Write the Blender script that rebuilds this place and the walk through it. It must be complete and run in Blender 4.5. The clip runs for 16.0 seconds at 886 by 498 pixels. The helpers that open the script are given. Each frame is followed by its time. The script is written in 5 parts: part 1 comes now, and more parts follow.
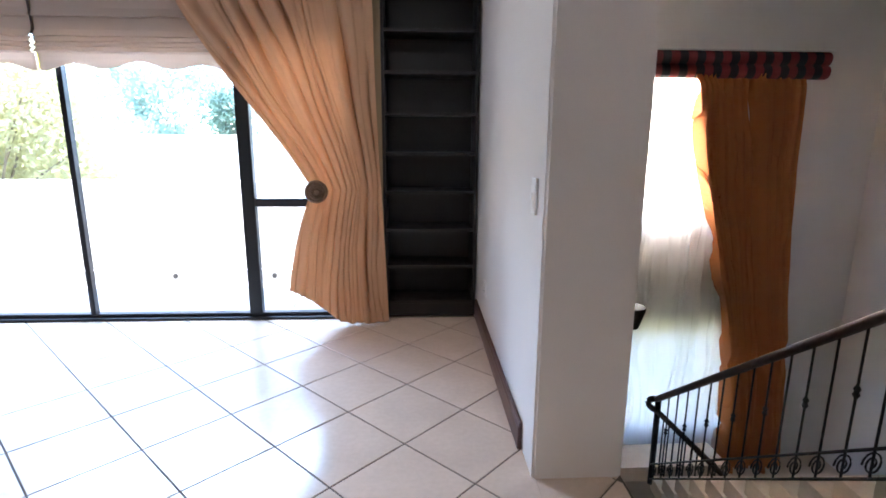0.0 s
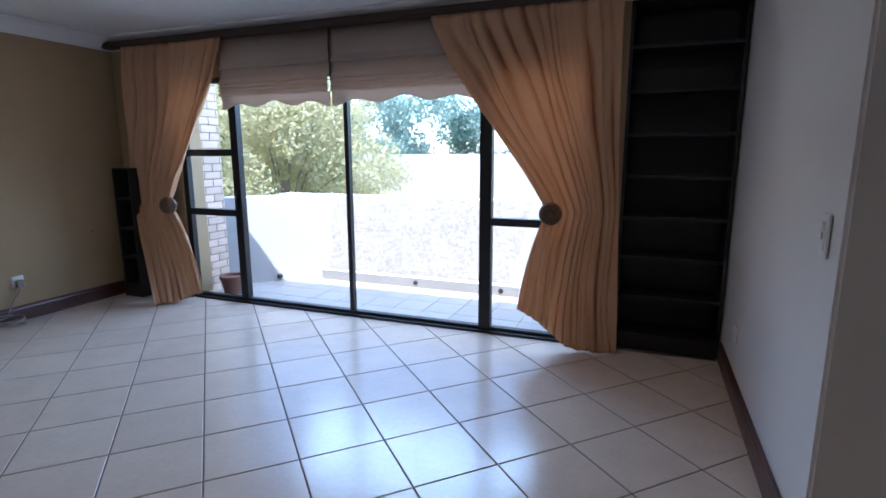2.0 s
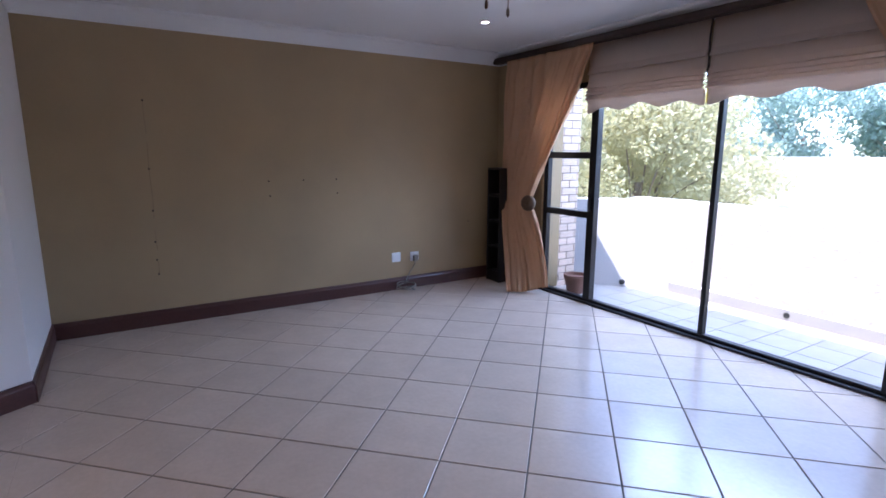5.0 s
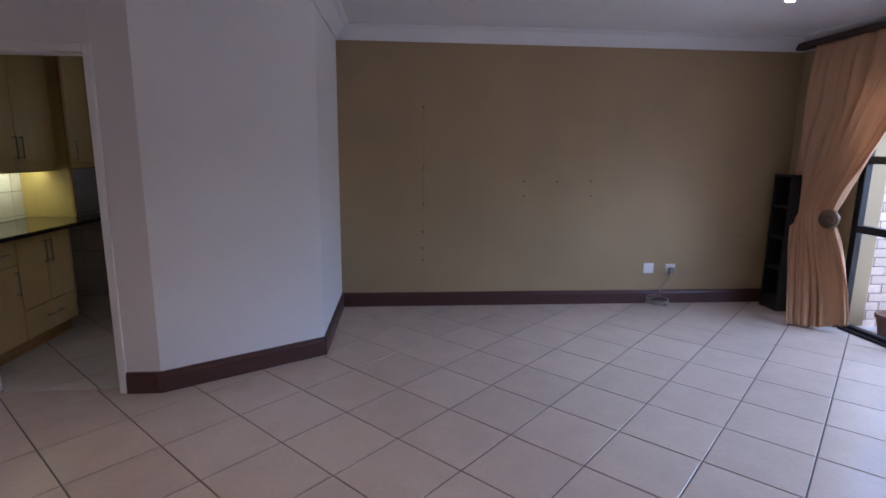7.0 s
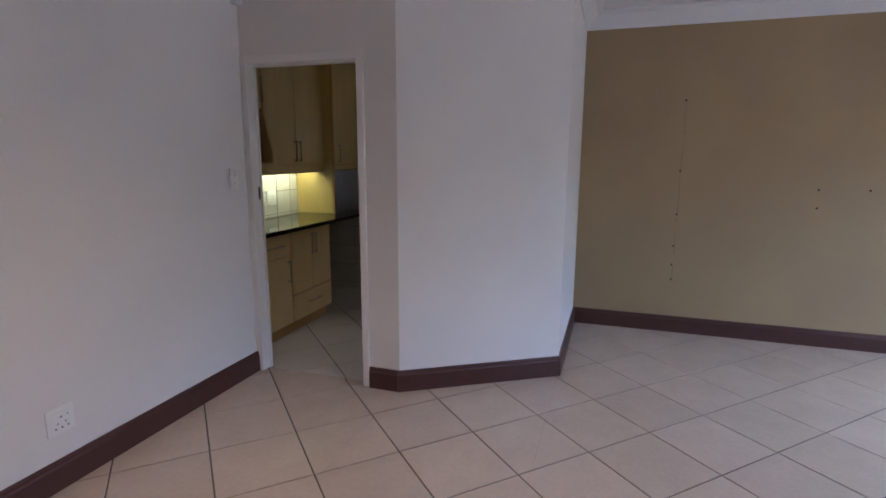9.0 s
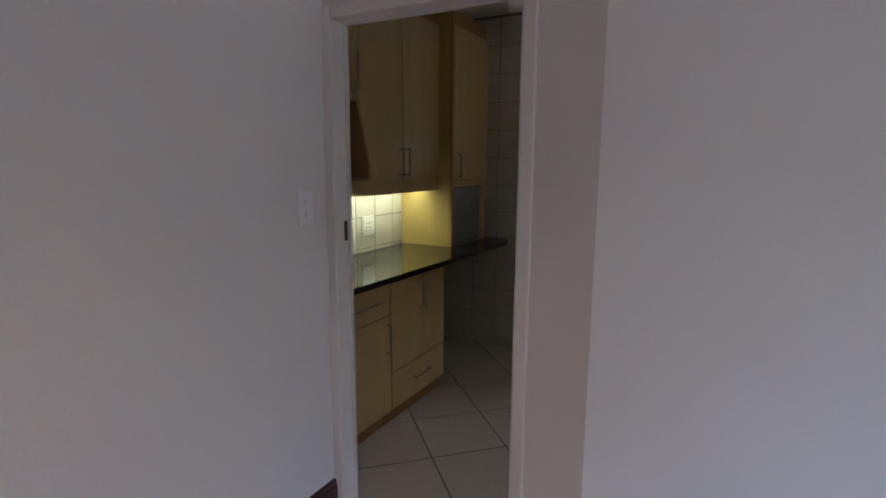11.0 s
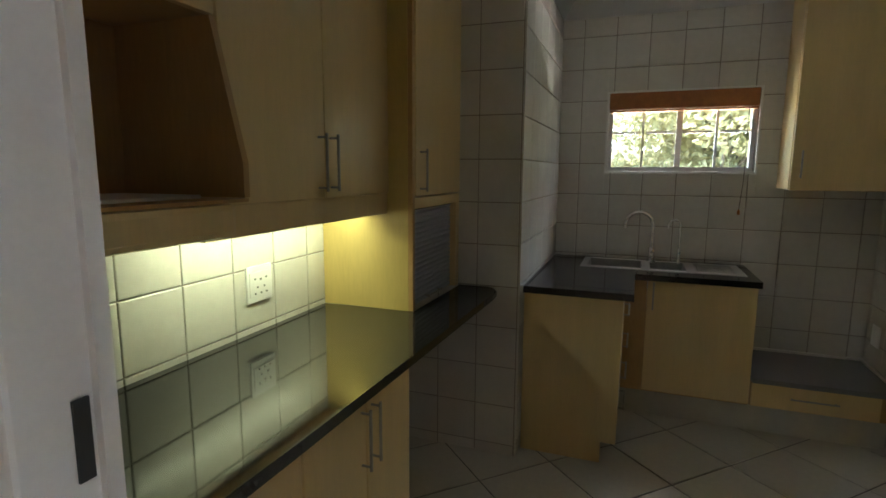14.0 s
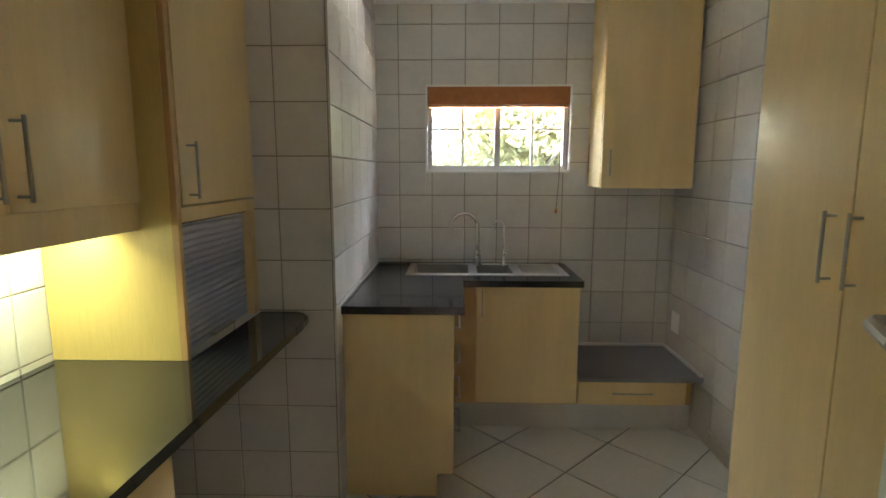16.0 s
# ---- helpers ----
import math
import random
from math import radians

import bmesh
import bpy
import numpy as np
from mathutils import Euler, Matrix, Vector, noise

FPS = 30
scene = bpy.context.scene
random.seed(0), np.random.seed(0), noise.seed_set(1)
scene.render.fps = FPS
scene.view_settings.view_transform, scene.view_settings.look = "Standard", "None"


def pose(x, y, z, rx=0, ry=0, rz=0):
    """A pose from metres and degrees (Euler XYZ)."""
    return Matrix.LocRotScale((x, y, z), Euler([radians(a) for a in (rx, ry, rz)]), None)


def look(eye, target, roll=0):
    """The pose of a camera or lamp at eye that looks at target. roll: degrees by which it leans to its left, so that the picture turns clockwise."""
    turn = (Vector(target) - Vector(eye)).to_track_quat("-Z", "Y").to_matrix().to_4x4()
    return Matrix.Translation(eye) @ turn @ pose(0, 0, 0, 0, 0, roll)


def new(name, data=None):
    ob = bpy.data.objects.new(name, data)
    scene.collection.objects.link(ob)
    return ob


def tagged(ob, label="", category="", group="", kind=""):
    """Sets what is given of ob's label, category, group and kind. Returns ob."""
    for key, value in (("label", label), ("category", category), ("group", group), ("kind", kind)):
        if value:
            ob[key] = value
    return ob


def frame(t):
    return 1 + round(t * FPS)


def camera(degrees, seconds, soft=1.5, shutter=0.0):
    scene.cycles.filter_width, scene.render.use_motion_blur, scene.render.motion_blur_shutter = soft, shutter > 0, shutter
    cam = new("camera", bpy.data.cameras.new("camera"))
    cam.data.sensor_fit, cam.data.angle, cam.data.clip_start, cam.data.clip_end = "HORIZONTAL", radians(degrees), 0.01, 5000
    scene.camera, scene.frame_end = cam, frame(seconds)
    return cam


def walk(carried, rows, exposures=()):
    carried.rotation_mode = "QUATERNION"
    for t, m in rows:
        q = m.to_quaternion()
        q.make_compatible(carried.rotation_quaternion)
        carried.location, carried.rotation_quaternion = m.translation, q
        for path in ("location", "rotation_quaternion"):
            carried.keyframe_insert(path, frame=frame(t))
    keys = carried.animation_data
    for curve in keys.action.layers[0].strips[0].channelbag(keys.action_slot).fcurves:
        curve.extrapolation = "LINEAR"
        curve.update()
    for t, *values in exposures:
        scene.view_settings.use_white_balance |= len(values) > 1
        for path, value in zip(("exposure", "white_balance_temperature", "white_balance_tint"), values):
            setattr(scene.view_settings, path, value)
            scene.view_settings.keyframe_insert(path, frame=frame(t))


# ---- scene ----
cam = camera(80.63, 16.0, soft=1.7)
PATH = [
    (0, (1.922, -1.643, 1.460), (2.022, 0.308, 1.033), 0.32),
    (0.5, (1.890, -1.658, 1.471), (1.776, 0.297, 1.067), 0.24),
    (1, (1.868, -1.647, 1.481), (1.555, 0.290, 1.093), 0.04),
    (1.5, (1.847, -1.636, 1.489), (1.337, 0.262, 1.118), -0.02),
    (2, (1.827, -1.620, 1.499), (1.118, 0.214, 1.133), -0.14),
    (2.5, (1.804, -1.611, 1.510), (0.920, 0.144, 1.138), -0.14),
    (3, (1.765, -1.613, 1.515), (0.718, 0.050, 1.145), -0.03),
    (3.5, (1.736, -1.604, 1.517), (0.525, -0.056, 1.145), 0.00),
    (4, (1.741, -1.591, 1.520), (0.358, -0.194, 1.151), -0.01),
    (4.2, (1.738, -1.588, 1.525), (0.287, -0.261, 1.157), -0.01),
    (6.3, (1.705, -1.489, 1.535), (-0.200, -1.005, 1.164), 0.50),
    (6.5, (1.698, -1.495, 1.539), (-0.231, -1.116, 1.168), 0.50),
    (7, (1.681, -1.510, 1.541), (-0.278, -1.352, 1.169), 0.62),
    (7.5, (1.664, -1.502, 1.542), (-0.300, -1.562, 1.169), 0.42),
    (8, (1.606, -1.564, 1.536), (-0.343, -1.818, 1.168), 0.38),
    (8.5, (1.484, -1.666, 1.525), (-0.433, -2.107, 1.163), 0.19),
    (9, (1.342, -1.791, 1.517), (-0.526, -2.407, 1.154), 0.25),
    (9.5, (1.115, -1.946, 1.514), (-0.697, -2.712, 1.152), 0.33),
    (10, (0.818, -2.154, 1.518), (-0.942, -3.032, 1.158), 0.29),
    (10.2, (0.661, -2.248, 1.533), (-1.082, -3.157, 1.169), 0.10),
    (12.3, (-0.647, -3.259, 1.504), (-2.368, -4.232, 1.201), 0.45),
    (12.5, (-0.733, -3.302, 1.502), (-2.460, -4.265, 1.200), 0.45),
    (13, (-0.950, -3.410, 1.497), (-2.706, -4.320, 1.198), 0.43),
    (13.5, (-1.132, -3.504, 1.494), (-2.939, -4.311, 1.201), 0.42),
    (14, (-1.297, -3.586, 1.500), (-3.153, -4.271, 1.206), 0.35),
    (14.5, (-1.442, -3.642, 1.497), (-3.350, -4.162, 1.199), 0.40),
    (15, (-1.559, -3.617, 1.501), (-3.501, -3.987, 1.202), 0.34),
    (15.5, (-1.636, -3.582, 1.503), (-3.599, -3.821, 1.207), 0.14),
    (16, (-1.718, -3.607, 1.500), (-3.695, -3.659, 1.207), 0.05),
]
EXPOSURES = [(0.0, 4.2, 5700, 16), (1.0, 3.75, 5600, 15), (1.5, 3.35, 5500, 15), (2.5, 2.25, 5300, 19), (3.5, 2.5, 5300, 20), (4.2, 2.9, 5400, 24), (6.5, 2.97, 5650, 29), (7.0, 2.95, 5650, 29), (7.5, 3.08, 5650, 28), (8.0, 3.45, 5700, 25), (9.0, 3.5, 5750, 23), (10.0, 3.15, 5700, 24), (12.5, 3.65, 6100, 18), (13.5, 3.85, 6000, 12), (14.0, 3.9, 6050, 10), (14.5, 3.65, 6150, 10), (15.0, 3.85, 6200, 12), (16.0, 5.05, 6000, 14)]
walk(cam, [(t, look(eye, target, roll)) for t, eye, target, roll in PATH], EXPOSURES)

# ---- light ----
world = bpy.data.worlds.new("sky")
scene.world = world
world.use_nodes = True
wn = world.node_tree
sky = wn.nodes.new("ShaderNodeTexSky")
sky.sky_type, sky.sun_disc = "NISHITA", False
SUN_EL, SUN_AZ = 79.0, 172.0            # degrees; azimuth clockwise from +y
sky.sun_elevation, sky.sun_rotation = radians(SUN_EL), radians(SUN_AZ)
wn.links.new(sky.outputs[0], wn.nodes["Background"].inputs[0])
wn.nodes["Background"].inputs[1].default_value = 0.15
sun = new("sun", bpy.data.lights.new("sun", "SUN"))
sun.data.energy, sun.data.angle, sun.data.color = 2.0, radians(0.53), (1.0, 0.95, 0.87)
_a = radians(SUN_AZ)
sun.matrix_world = look((math.sin(_a) * 30, math.cos(_a) * 30, 30 * math.tan(radians(SUN_EL))), (0, 0, 0))


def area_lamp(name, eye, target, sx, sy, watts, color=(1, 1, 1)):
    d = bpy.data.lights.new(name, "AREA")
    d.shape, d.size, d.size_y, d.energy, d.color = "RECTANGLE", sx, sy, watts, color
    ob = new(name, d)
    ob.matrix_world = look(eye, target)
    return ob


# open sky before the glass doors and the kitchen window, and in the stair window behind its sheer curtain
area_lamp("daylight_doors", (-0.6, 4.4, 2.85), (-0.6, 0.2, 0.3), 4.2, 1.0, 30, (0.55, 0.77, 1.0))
area_lamp("daylight_kitchen", (-6.2, -3.35, 3.0), (-4.2, -3.35, 1.1), 2.6, 1.3, 14, (0.97, 0.98, 0.86))
# added unseen lamp below the kitchen window, for light off the ground outside
area_lamp("kitchen_upward_fill", (-6.3, -3.14, 0.6), (-4.2, -3.54, 2.45), 2.4, 0.9, 30, (1.0, 0.96, 0.84))
area_lamp("daylight_stairs", (5.0, 4.865, 1.3), (5.0, 0.0, 1.1), 1.1, 1.7, 15, (1.0, 0.86, 0.70))
# strip lamp under the wall cupboards
area_lamp("cupboard_strip", (-2.80, -4.70, 1.365), (-2.80, -5.27, 0.4), 0.85, 0.05, 0.27, (0.92, 1.0, 0.58))

# the lit ceiling downlights: warm pools on the floor
# Third is unseen, added to warm and brighten the walls by the kitchen door.
DOWNLIGHTS = ((-2.20, 1.33, 1.1, 100), (1.55, 1.20, 1.8, 90), (0.9, -2.4, 6.0, 140))
for _x, _y, _w, _spread in DOWNLIGHTS:
    spot = new("downlight_beam", bpy.data.lights.new("downlight_beam", "SPOT"))
    spot.data.energy, spot.data.spot_size, spot.data.spot_blend, spot.data.shadow_soft_size, spot.data.color = _w, radians(_spread), 0.8, 0.04, (1.0, 0.72, 0.45)
    spot.matrix_world = look((_x, _y, 2.62), (_x, _y + 0.001, 0.0))

# ---- materials ----


def mat(name, color, rough=0.5, metal=0.0, grain=60.0, vary=0.08, bump=0.05, blotch=1.5, dirt=0.06, coat=0.0, stretch=None, spread=0.0):
    """A surface with fine grain, broad blotches and bump, in metres. spread: how far single pieces differ."""
    m = bpy.data.materials.new(name)
    m.use_nodes = True
    nt = m.node_tree
    b = nt.nodes["Principled BSDF"]
    b.inputs["Metallic"].default_value = metal
    b.inputs["Coat Weight"].default_value = coat
    b.inputs["Coat Roughness"].default_value = 0.15
    geo = nt.nodes.new("ShaderNodeTexCoord")
    src = geo.outputs["Object"]
    if stretch:
        mp = nt.nodes.new("ShaderNodeMapping")
        mp.inputs["Scale"].default_value = stretch
        nt.links.new(src, mp.inputs[0])
        src = mp.outputs[0]

    def noise_tex(scale, detail=4.0):
        n = nt.nodes.new("ShaderNodeTexNoise")
        n.inputs["Scale"].default_value, n.inputs["Detail"].default_value = scale, detail
        nt.links.new(src, n.inputs["Vector"])
        return n.outputs["Fac"]

    fine, broad = noise_tex(grain), noise_tex(blotch, 5.0)

    def scaled(value, lo, hi):
        r = nt.nodes.new("ShaderNodeMapRange")
        r.inputs["From Min"].default_value, r.inputs["From Max"].default_value = 0.3, 0.7
        r.inputs["To Min"].default_value, r.inputs["To Max"].default_value = lo, hi
        nt.links.new(value, r.inputs["Value"])
        return r.outputs[0]

    def times(a, bb):
        x = nt.nodes.new("ShaderNodeMath")
        x.operation = "MULTIPLY"
        nt.links.new(a, x.inputs[0])
        nt.links.new(bb, x.inputs[1])
        return x.outputs[0]

    f = times(scaled(fine, 1 - vary, 1 + vary), scaled(broad, 1 - dirt, 1 + dirt))
    if spread:
        oi = nt.nodes.new("ShaderNodeObjectInfo")
        r = nt.nodes.new("ShaderNodeMapRange")
        r.inputs["To Min"].default_value, r.inputs["To Max"].default_value = 1 - spread, 1 + spread
        nt.links.new(oi.outputs["Random"], r.inputs["Value"])
        f = times(f, r.outputs[0])
    hsv = nt.nodes.new("ShaderNodeHueSaturation")
    hsv.inputs["Color"].default_value = (*color, 1)
    nt.links.new(f, hsv.inputs["Value"])
    nt.links.new(hsv.outputs[0], b.inputs["Base Color"])
    nt.links.new(scaled(broad, rough * (0.97 if spread else 0.85), min(1, rough * (1.03 if spread else 1.2))), b.inputs["Roughness"])
    if bump:
        bp = nt.nodes.new("ShaderNodeBump")
        bp.inputs["Strength"].default_value, bp.inputs["Distance"].default_value = bump, 0.01
        nt.links.new(fine, bp.inputs["Height"])
        nt.links.new(bp.outputs[0], b.inputs["Normal"])
    return m


def glass(name, gloss=0.9):
    m = bpy.data.materials.new(name)
    m.use_nodes = True
    nt = m.node_tree
    nt.nodes.remove(nt.nodes["Principled BSDF"])
    tr, gl, mx, fr = (nt.nodes.new(n) for n in ("ShaderNodeBsdfTransparent", "ShaderNodeBsdfGlossy", "ShaderNodeMixShader", "ShaderNodeLayerWeight"))
    tr.inputs[0].default_value = (0.95, 0.96, 0.95, 1)
    gl.inputs["Roughness"].default_value = 0.01
    gl.inputs[0].default_value = (gloss, gloss, gloss, 1)
    fr.inputs["Blend"].default_value = 0.5
    pw, ad = nt.nodes.new("ShaderNodeMath"), nt.nodes.new("ShaderNodeMath")
    pw.operation, ad.operation = "POWER", "MULTIPLY_ADD"
    pw.inputs[1].default_value = 5.0
    ad.inputs[1].default_value, ad.inputs[2].default_value = 0.9, 0.03
    nt.links.new(fr.outputs["Facing"], pw.inputs[0])
    nt.links.new(pw.outputs[0], ad.inputs[0])
    nt.links.new(ad.outputs[0], mx.inputs[0])
    nt.links.new(tr.outputs[0], mx.inputs[1])
    nt.links.new(gl.outputs[0], mx.inputs[2])
    nt.links.new(mx.outputs[0], nt.nodes["Material Output"].inputs[0])
    return m


def cloth(name, color, through_light=0.25, grain=300.0):
    m = mat(name, color, 0.9, grain=grain, vary=0.1, bump=0.12, blotch=3.0, dirt=0.05)
    nt = m.node_tree
    b, out = nt.nodes["Principled BSDF"], nt.nodes["Material Output"]
    tr, mx = nt.nodes.new("ShaderNodeBsdfTranslucent"), nt.nodes.new("ShaderNodeMixShader")
    tr.inputs[0].default_value = (*color, 1)
    mx.inputs[0].default_value = through_light
    nt.links.new(b.outputs[0], mx.inputs[1])
    nt.links.new(tr.outputs[0], mx.inputs[2])
    nt.links.new(mx.outputs[0], out.inputs[0])
    return m


def glow(name, color, strength):
    m = bpy.data.materials.new(name)
    m.use_nodes = True
    b = m.node_tree.nodes["Principled BSDF"]
    b.inputs["Emission Color"].default_value = (*color, 1)
    b.inputs["Emission Strength"].default_value = strength
    return m


M_WHITE = mat("white_wall_paint", (0.73, 0.70, 0.67), 0.55, grain=220, vary=0.02, bump=0.08, blotch=1.2, dirt=0.035)
M_TAN = mat("tan_wall_paint", (0.36, 0.258, 0.135), 0.6, grain=200, vary=0.03, bump=0.08, blotch=1.4, dirt=0.09)
M_CEIL = mat("ceiling_paint", (0.74, 0.73, 0.72), 0.7, grain=150, vary=0.02, bump=0.05, dirt=0.03)
M_TRIM = mat("white_gloss_trim", (0.78, 0.76, 0.73), 0.35, grain=120, vary=0.02, bump=0.02, dirt=0.04)
M_SKIRT = mat("dark_mahogany", (0.065, 0.022, 0.018), 0.38, grain=40, vary=0.25, bump=0.06, stretch=(1, 1, 8), coat=0.2)
M_TILE = mat("cream_ceramic", (0.60, 0.485, 0.385), 0.2, grain=35, vary=0.035, bump=0.012, blotch=5, dirt=0.05, spread=0.045)
M_KTILE = mat("pale_floor_ceramic", (0.60, 0.57, 0.50), 0.3, grain=35, vary=0.035, bump=0.012, blotch=2, dirt=0.02, spread=0.03)
M_BTILE = mat("balcony_ceramic", (0.40, 0.37, 0.33), 0.4, grain=35, vary=0.05, bump=0.02, blotch=5, dirt=0.08, spread=0.05)
M_GROUT = mat("grey_grout", (0.10, 0.085, 0.075), 0.9, grain=200, vary=0.2, bump=0.2)
M_WTILE = mat("white_wall_ceramic", (0.66, 0.63, 0.57), 0.24, grain=30, vary=0.02, bump=0.01, blotch=6, dirt=0.04, spread=0.04)
M_WGROUT = mat("beige_grout", (0.27, 0.23, 0.18), 0.9, grain=200, vary=0.1, bump=0.2)
M_BLACKW = mat("black_stained_wood", (0.012, 0.010, 0.010), 0.5, grain=30, vary=0.3, bump=0.08, stretch=(8, 8, 1))
M_ALU = mat("black_aluminium", (0.018, 0.018, 0.02), 0.4, 0.3, grain=90, vary=0.1, bump=0.02)
M_CURT = cloth("sand_curtain_cloth", (0.72, 0.45, 0.26), 0.34)
M_BLIND = cloth("cream_blind_cloth", (0.70, 0.57, 0.47), 0.38, 400)
M_OCHRE = cloth("ochre_stair_curtain_cloth", (0.50, 0.17, 0.045), 0.10)
M_SHEER = cloth("white_sheer_cloth", (0.85, 0.84, 0.80), 0.6)
M_RAIL = mat("dark_rail_wood", (0.045, 0.025, 0.018), 0.55, grain=30, vary=0.25, bump=0.05, stretch=(1, 8, 8))
M_MAPLE = mat("maple_veneer", (0.74, 0.56, 0.27), 0.36, grain=22, vary=0.022, bump=0.01, blotch=2.0, dirt=0.05, stretch=(6, 6, 0.7), coat=0.15)
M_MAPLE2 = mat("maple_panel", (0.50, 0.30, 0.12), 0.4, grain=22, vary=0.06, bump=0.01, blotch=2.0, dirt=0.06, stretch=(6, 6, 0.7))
M_GRANITE = mat("black_granite", (0.020, 0.019, 0.020), 0.05, grain=320, vary=0.5, bump=0.0, blotch=90, dirt=0.3)
M_GREYTOP = mat("grey_laminate", (0.21, 0.21, 0.22), 0.45, grain=300, vary=0.2, bump=0.02)
M_STEEL = mat("brushed_steel", (0.40, 0.375, 0.34), 0.34, 1.0, grain=150, vary=0.05, bump=0.02)
M_CHROME = mat("chrome", (0.75, 0.75, 0.76), 0.08, 1.0, grain=50, vary=0.02, bump=0.0)
M_ROLLER = mat("grey_shutter", (0.44, 0.47, 0.54), 0.4, 0.2, grain=80, vary=0.04, bump=0.01)
M_PLASTIC = mat("white_plastic", (0.80, 0.79, 0.77), 0.3, grain=100, vary=0.01, bump=0.0)
M_DARKPL = mat("dark_slot", (0.02, 0.02, 0.02), 0.5)
M_BRASS = mat("aged_bronze", (0.22, 0.15, 0.10), 0.45, 0.7, grain=60, vary=0.2, bump=0.05)
M_BRICK = mat("face_brick", (0.70, 0.54, 0.42), 0.85, grain=70, vary=0.12, bump=0.3, blotch=8, dirt=0.1, spread=0.12)
M_MORTAR = mat("mortar", (0.20, 0.18, 0.155), 0.95, grain=120, vary=0.1, bump=0.3)
M_PLASTER = mat("smooth_outside_plaster", (0.45, 0.435, 0.42), 0.85, grain=80, vary=0.05, bump=0.15)
M_ROUGHCAST = mat("roughcast_plaster", (0.42, 0.39, 0.35), 0.95, grain=26, vary=0.22, bump=1.0, blotch=4, dirt=0.08)
M_TERRA = mat("terracotta", (0.20, 0.09, 0.06), 0.8, grain=60, vary=0.1, bump=0.1)
M_IRON = mat("wrought_iron", (0.02, 0.018, 0.018), 0.5, 0.6, grain=80, vary=0.2, bump=0.1)
M_LEAF = cloth("light_leaves", (0.50, 0.48, 0.28), 0.45, 15)
M_LEAF2 = cloth("dark_leaves", (0.24, 0.34, 0.29), 0.4, 12)
M_BARK = mat("bark", (0.22, 0.18, 0.14), 0.9, grain=20, vary=0.3, bump=0.4)
M_GRASS = mat("dry_lawn", (0.16, 0.16, 0.07), 0.95, grain=8, vary=0.25, bump=0.3, blotch=0.2, dirt=0.25)
M_PALEWALL = mat("pale_boundary_wall", (0.74, 0.71, 0.64), 0.9, grain=30, vary=0.05, bump=0.1)
# Yellowish maple, deepened by the cupboard strip lamp's yellow light in the colour.
M_YELLOW_LIT = mat("strip_lit_yellow_maple", (0.60, 0.45, 0.15), 0.34, grain=22, vary=0.04, bump=0.01, stretch=(6, 6, 0.7))
M_GLASS = glass("clear_glass")
M_BLINDWOOD = mat("orange_blind_wood", (0.42, 0.16, 0.045), 0.5, grain=30, vary=0.12, bump=0.03, stretch=(1, 1, 1))
M_LAMP = glow("lamp_glow", (1.0, 0.95, 0.85), 30.0)
M_FANWOOD = mat("fan_blade_wood", (0.50, 0.36, 0.16), 0.4, grain=20, vary=0.1, bump=0.02)
M_CABLE = mat("beige_cable", (0.22, 0.20, 0.17), 0.5)
M_PLAID = mat("plaid_red", (0.20, 0.035, 0.035), 0.9, grain=250, vary=0.15, bump=0.1)
M_PLAID2 = mat("plaid_dark", (0.03, 0.022, 0.022), 0.9, grain=250, vary=0.15, bump=0.1)
M_TAG = cloth("yellow_lining", (0.75, 0.62, 0.18), 0.5)

# ---- building helpers ----


def box(bm, x0, y0, z0, x1, y1, z1, bevel=0.0, m=None):
    r = bmesh.ops.create_cube(bm, size=1.0)
    vs = r["verts"]
    for v in vs:
        v.co = Vector((x0 + (v.co.x + 0.5) * (x1 - x0), y0 + (v.co.y + 0.5) * (y1 - y0), z0 + (v.co.z + 0.5) * (z1 - z0)))
    if bevel:
        es = list({e for v in vs for e in v.link_edges})
        r = bmesh.ops.bevel(bm, geom=es, offset=bevel, segments=2, affect="EDGES", profile=0.6)
        vs = list({v for f in r["faces"] for v in f.verts} | {v for v in vs if v.is_valid})
    if m is not None:
        bmesh.ops.transform(bm, matrix=m, verts=vs)
    return bm


def boxes(*rows, bevel=0.0):
    bm = bmesh.new()
    for r in rows:
        box(bm, *r, bevel=bevel)
    return bm


def prism(points, z0, z1):
    """An upright solid on a plan outline (counterclockwise)."""
    bm = bmesh.new()
    lo = [bm.verts.new((x, y, z0)) for x, y in points]
    hi = [bm.verts.new((x, y, z1)) for x, y in points]
    bm.faces.new(lo[::-1])
    bm.faces.new(hi)
    n = len(points)
    for i in range(n):
        bm.faces.new((lo[i], lo[(i + 1) % n], hi[(i + 1) % n], hi[i]))
    return bm


def side_prism(points, axis, a0, a1):
    """A solid whose outline lies in the plane across axis 'x' (points y, z) or 'y' (points x, z)."""
    bm = bmesh.new()

    def co(p, a):
        return (a, p[0], p[1]) if axis == "x" else (p[0], a, p[1])

    lo, hi = [bm.verts.new(co(p, a0)) for p in points], [bm.verts.new(co(p, a1)) for p in points]
    bm.faces.new(lo)
    bm.faces.new(hi[::-1])
    n = len(points)
    for i in range(n):
        bm.faces.new((lo[i], hi[i], hi[(i + 1) % n], lo[(i + 1) % n]))
    bmesh.ops.recalc_face_normals(bm, faces=bm.faces)
    return bm


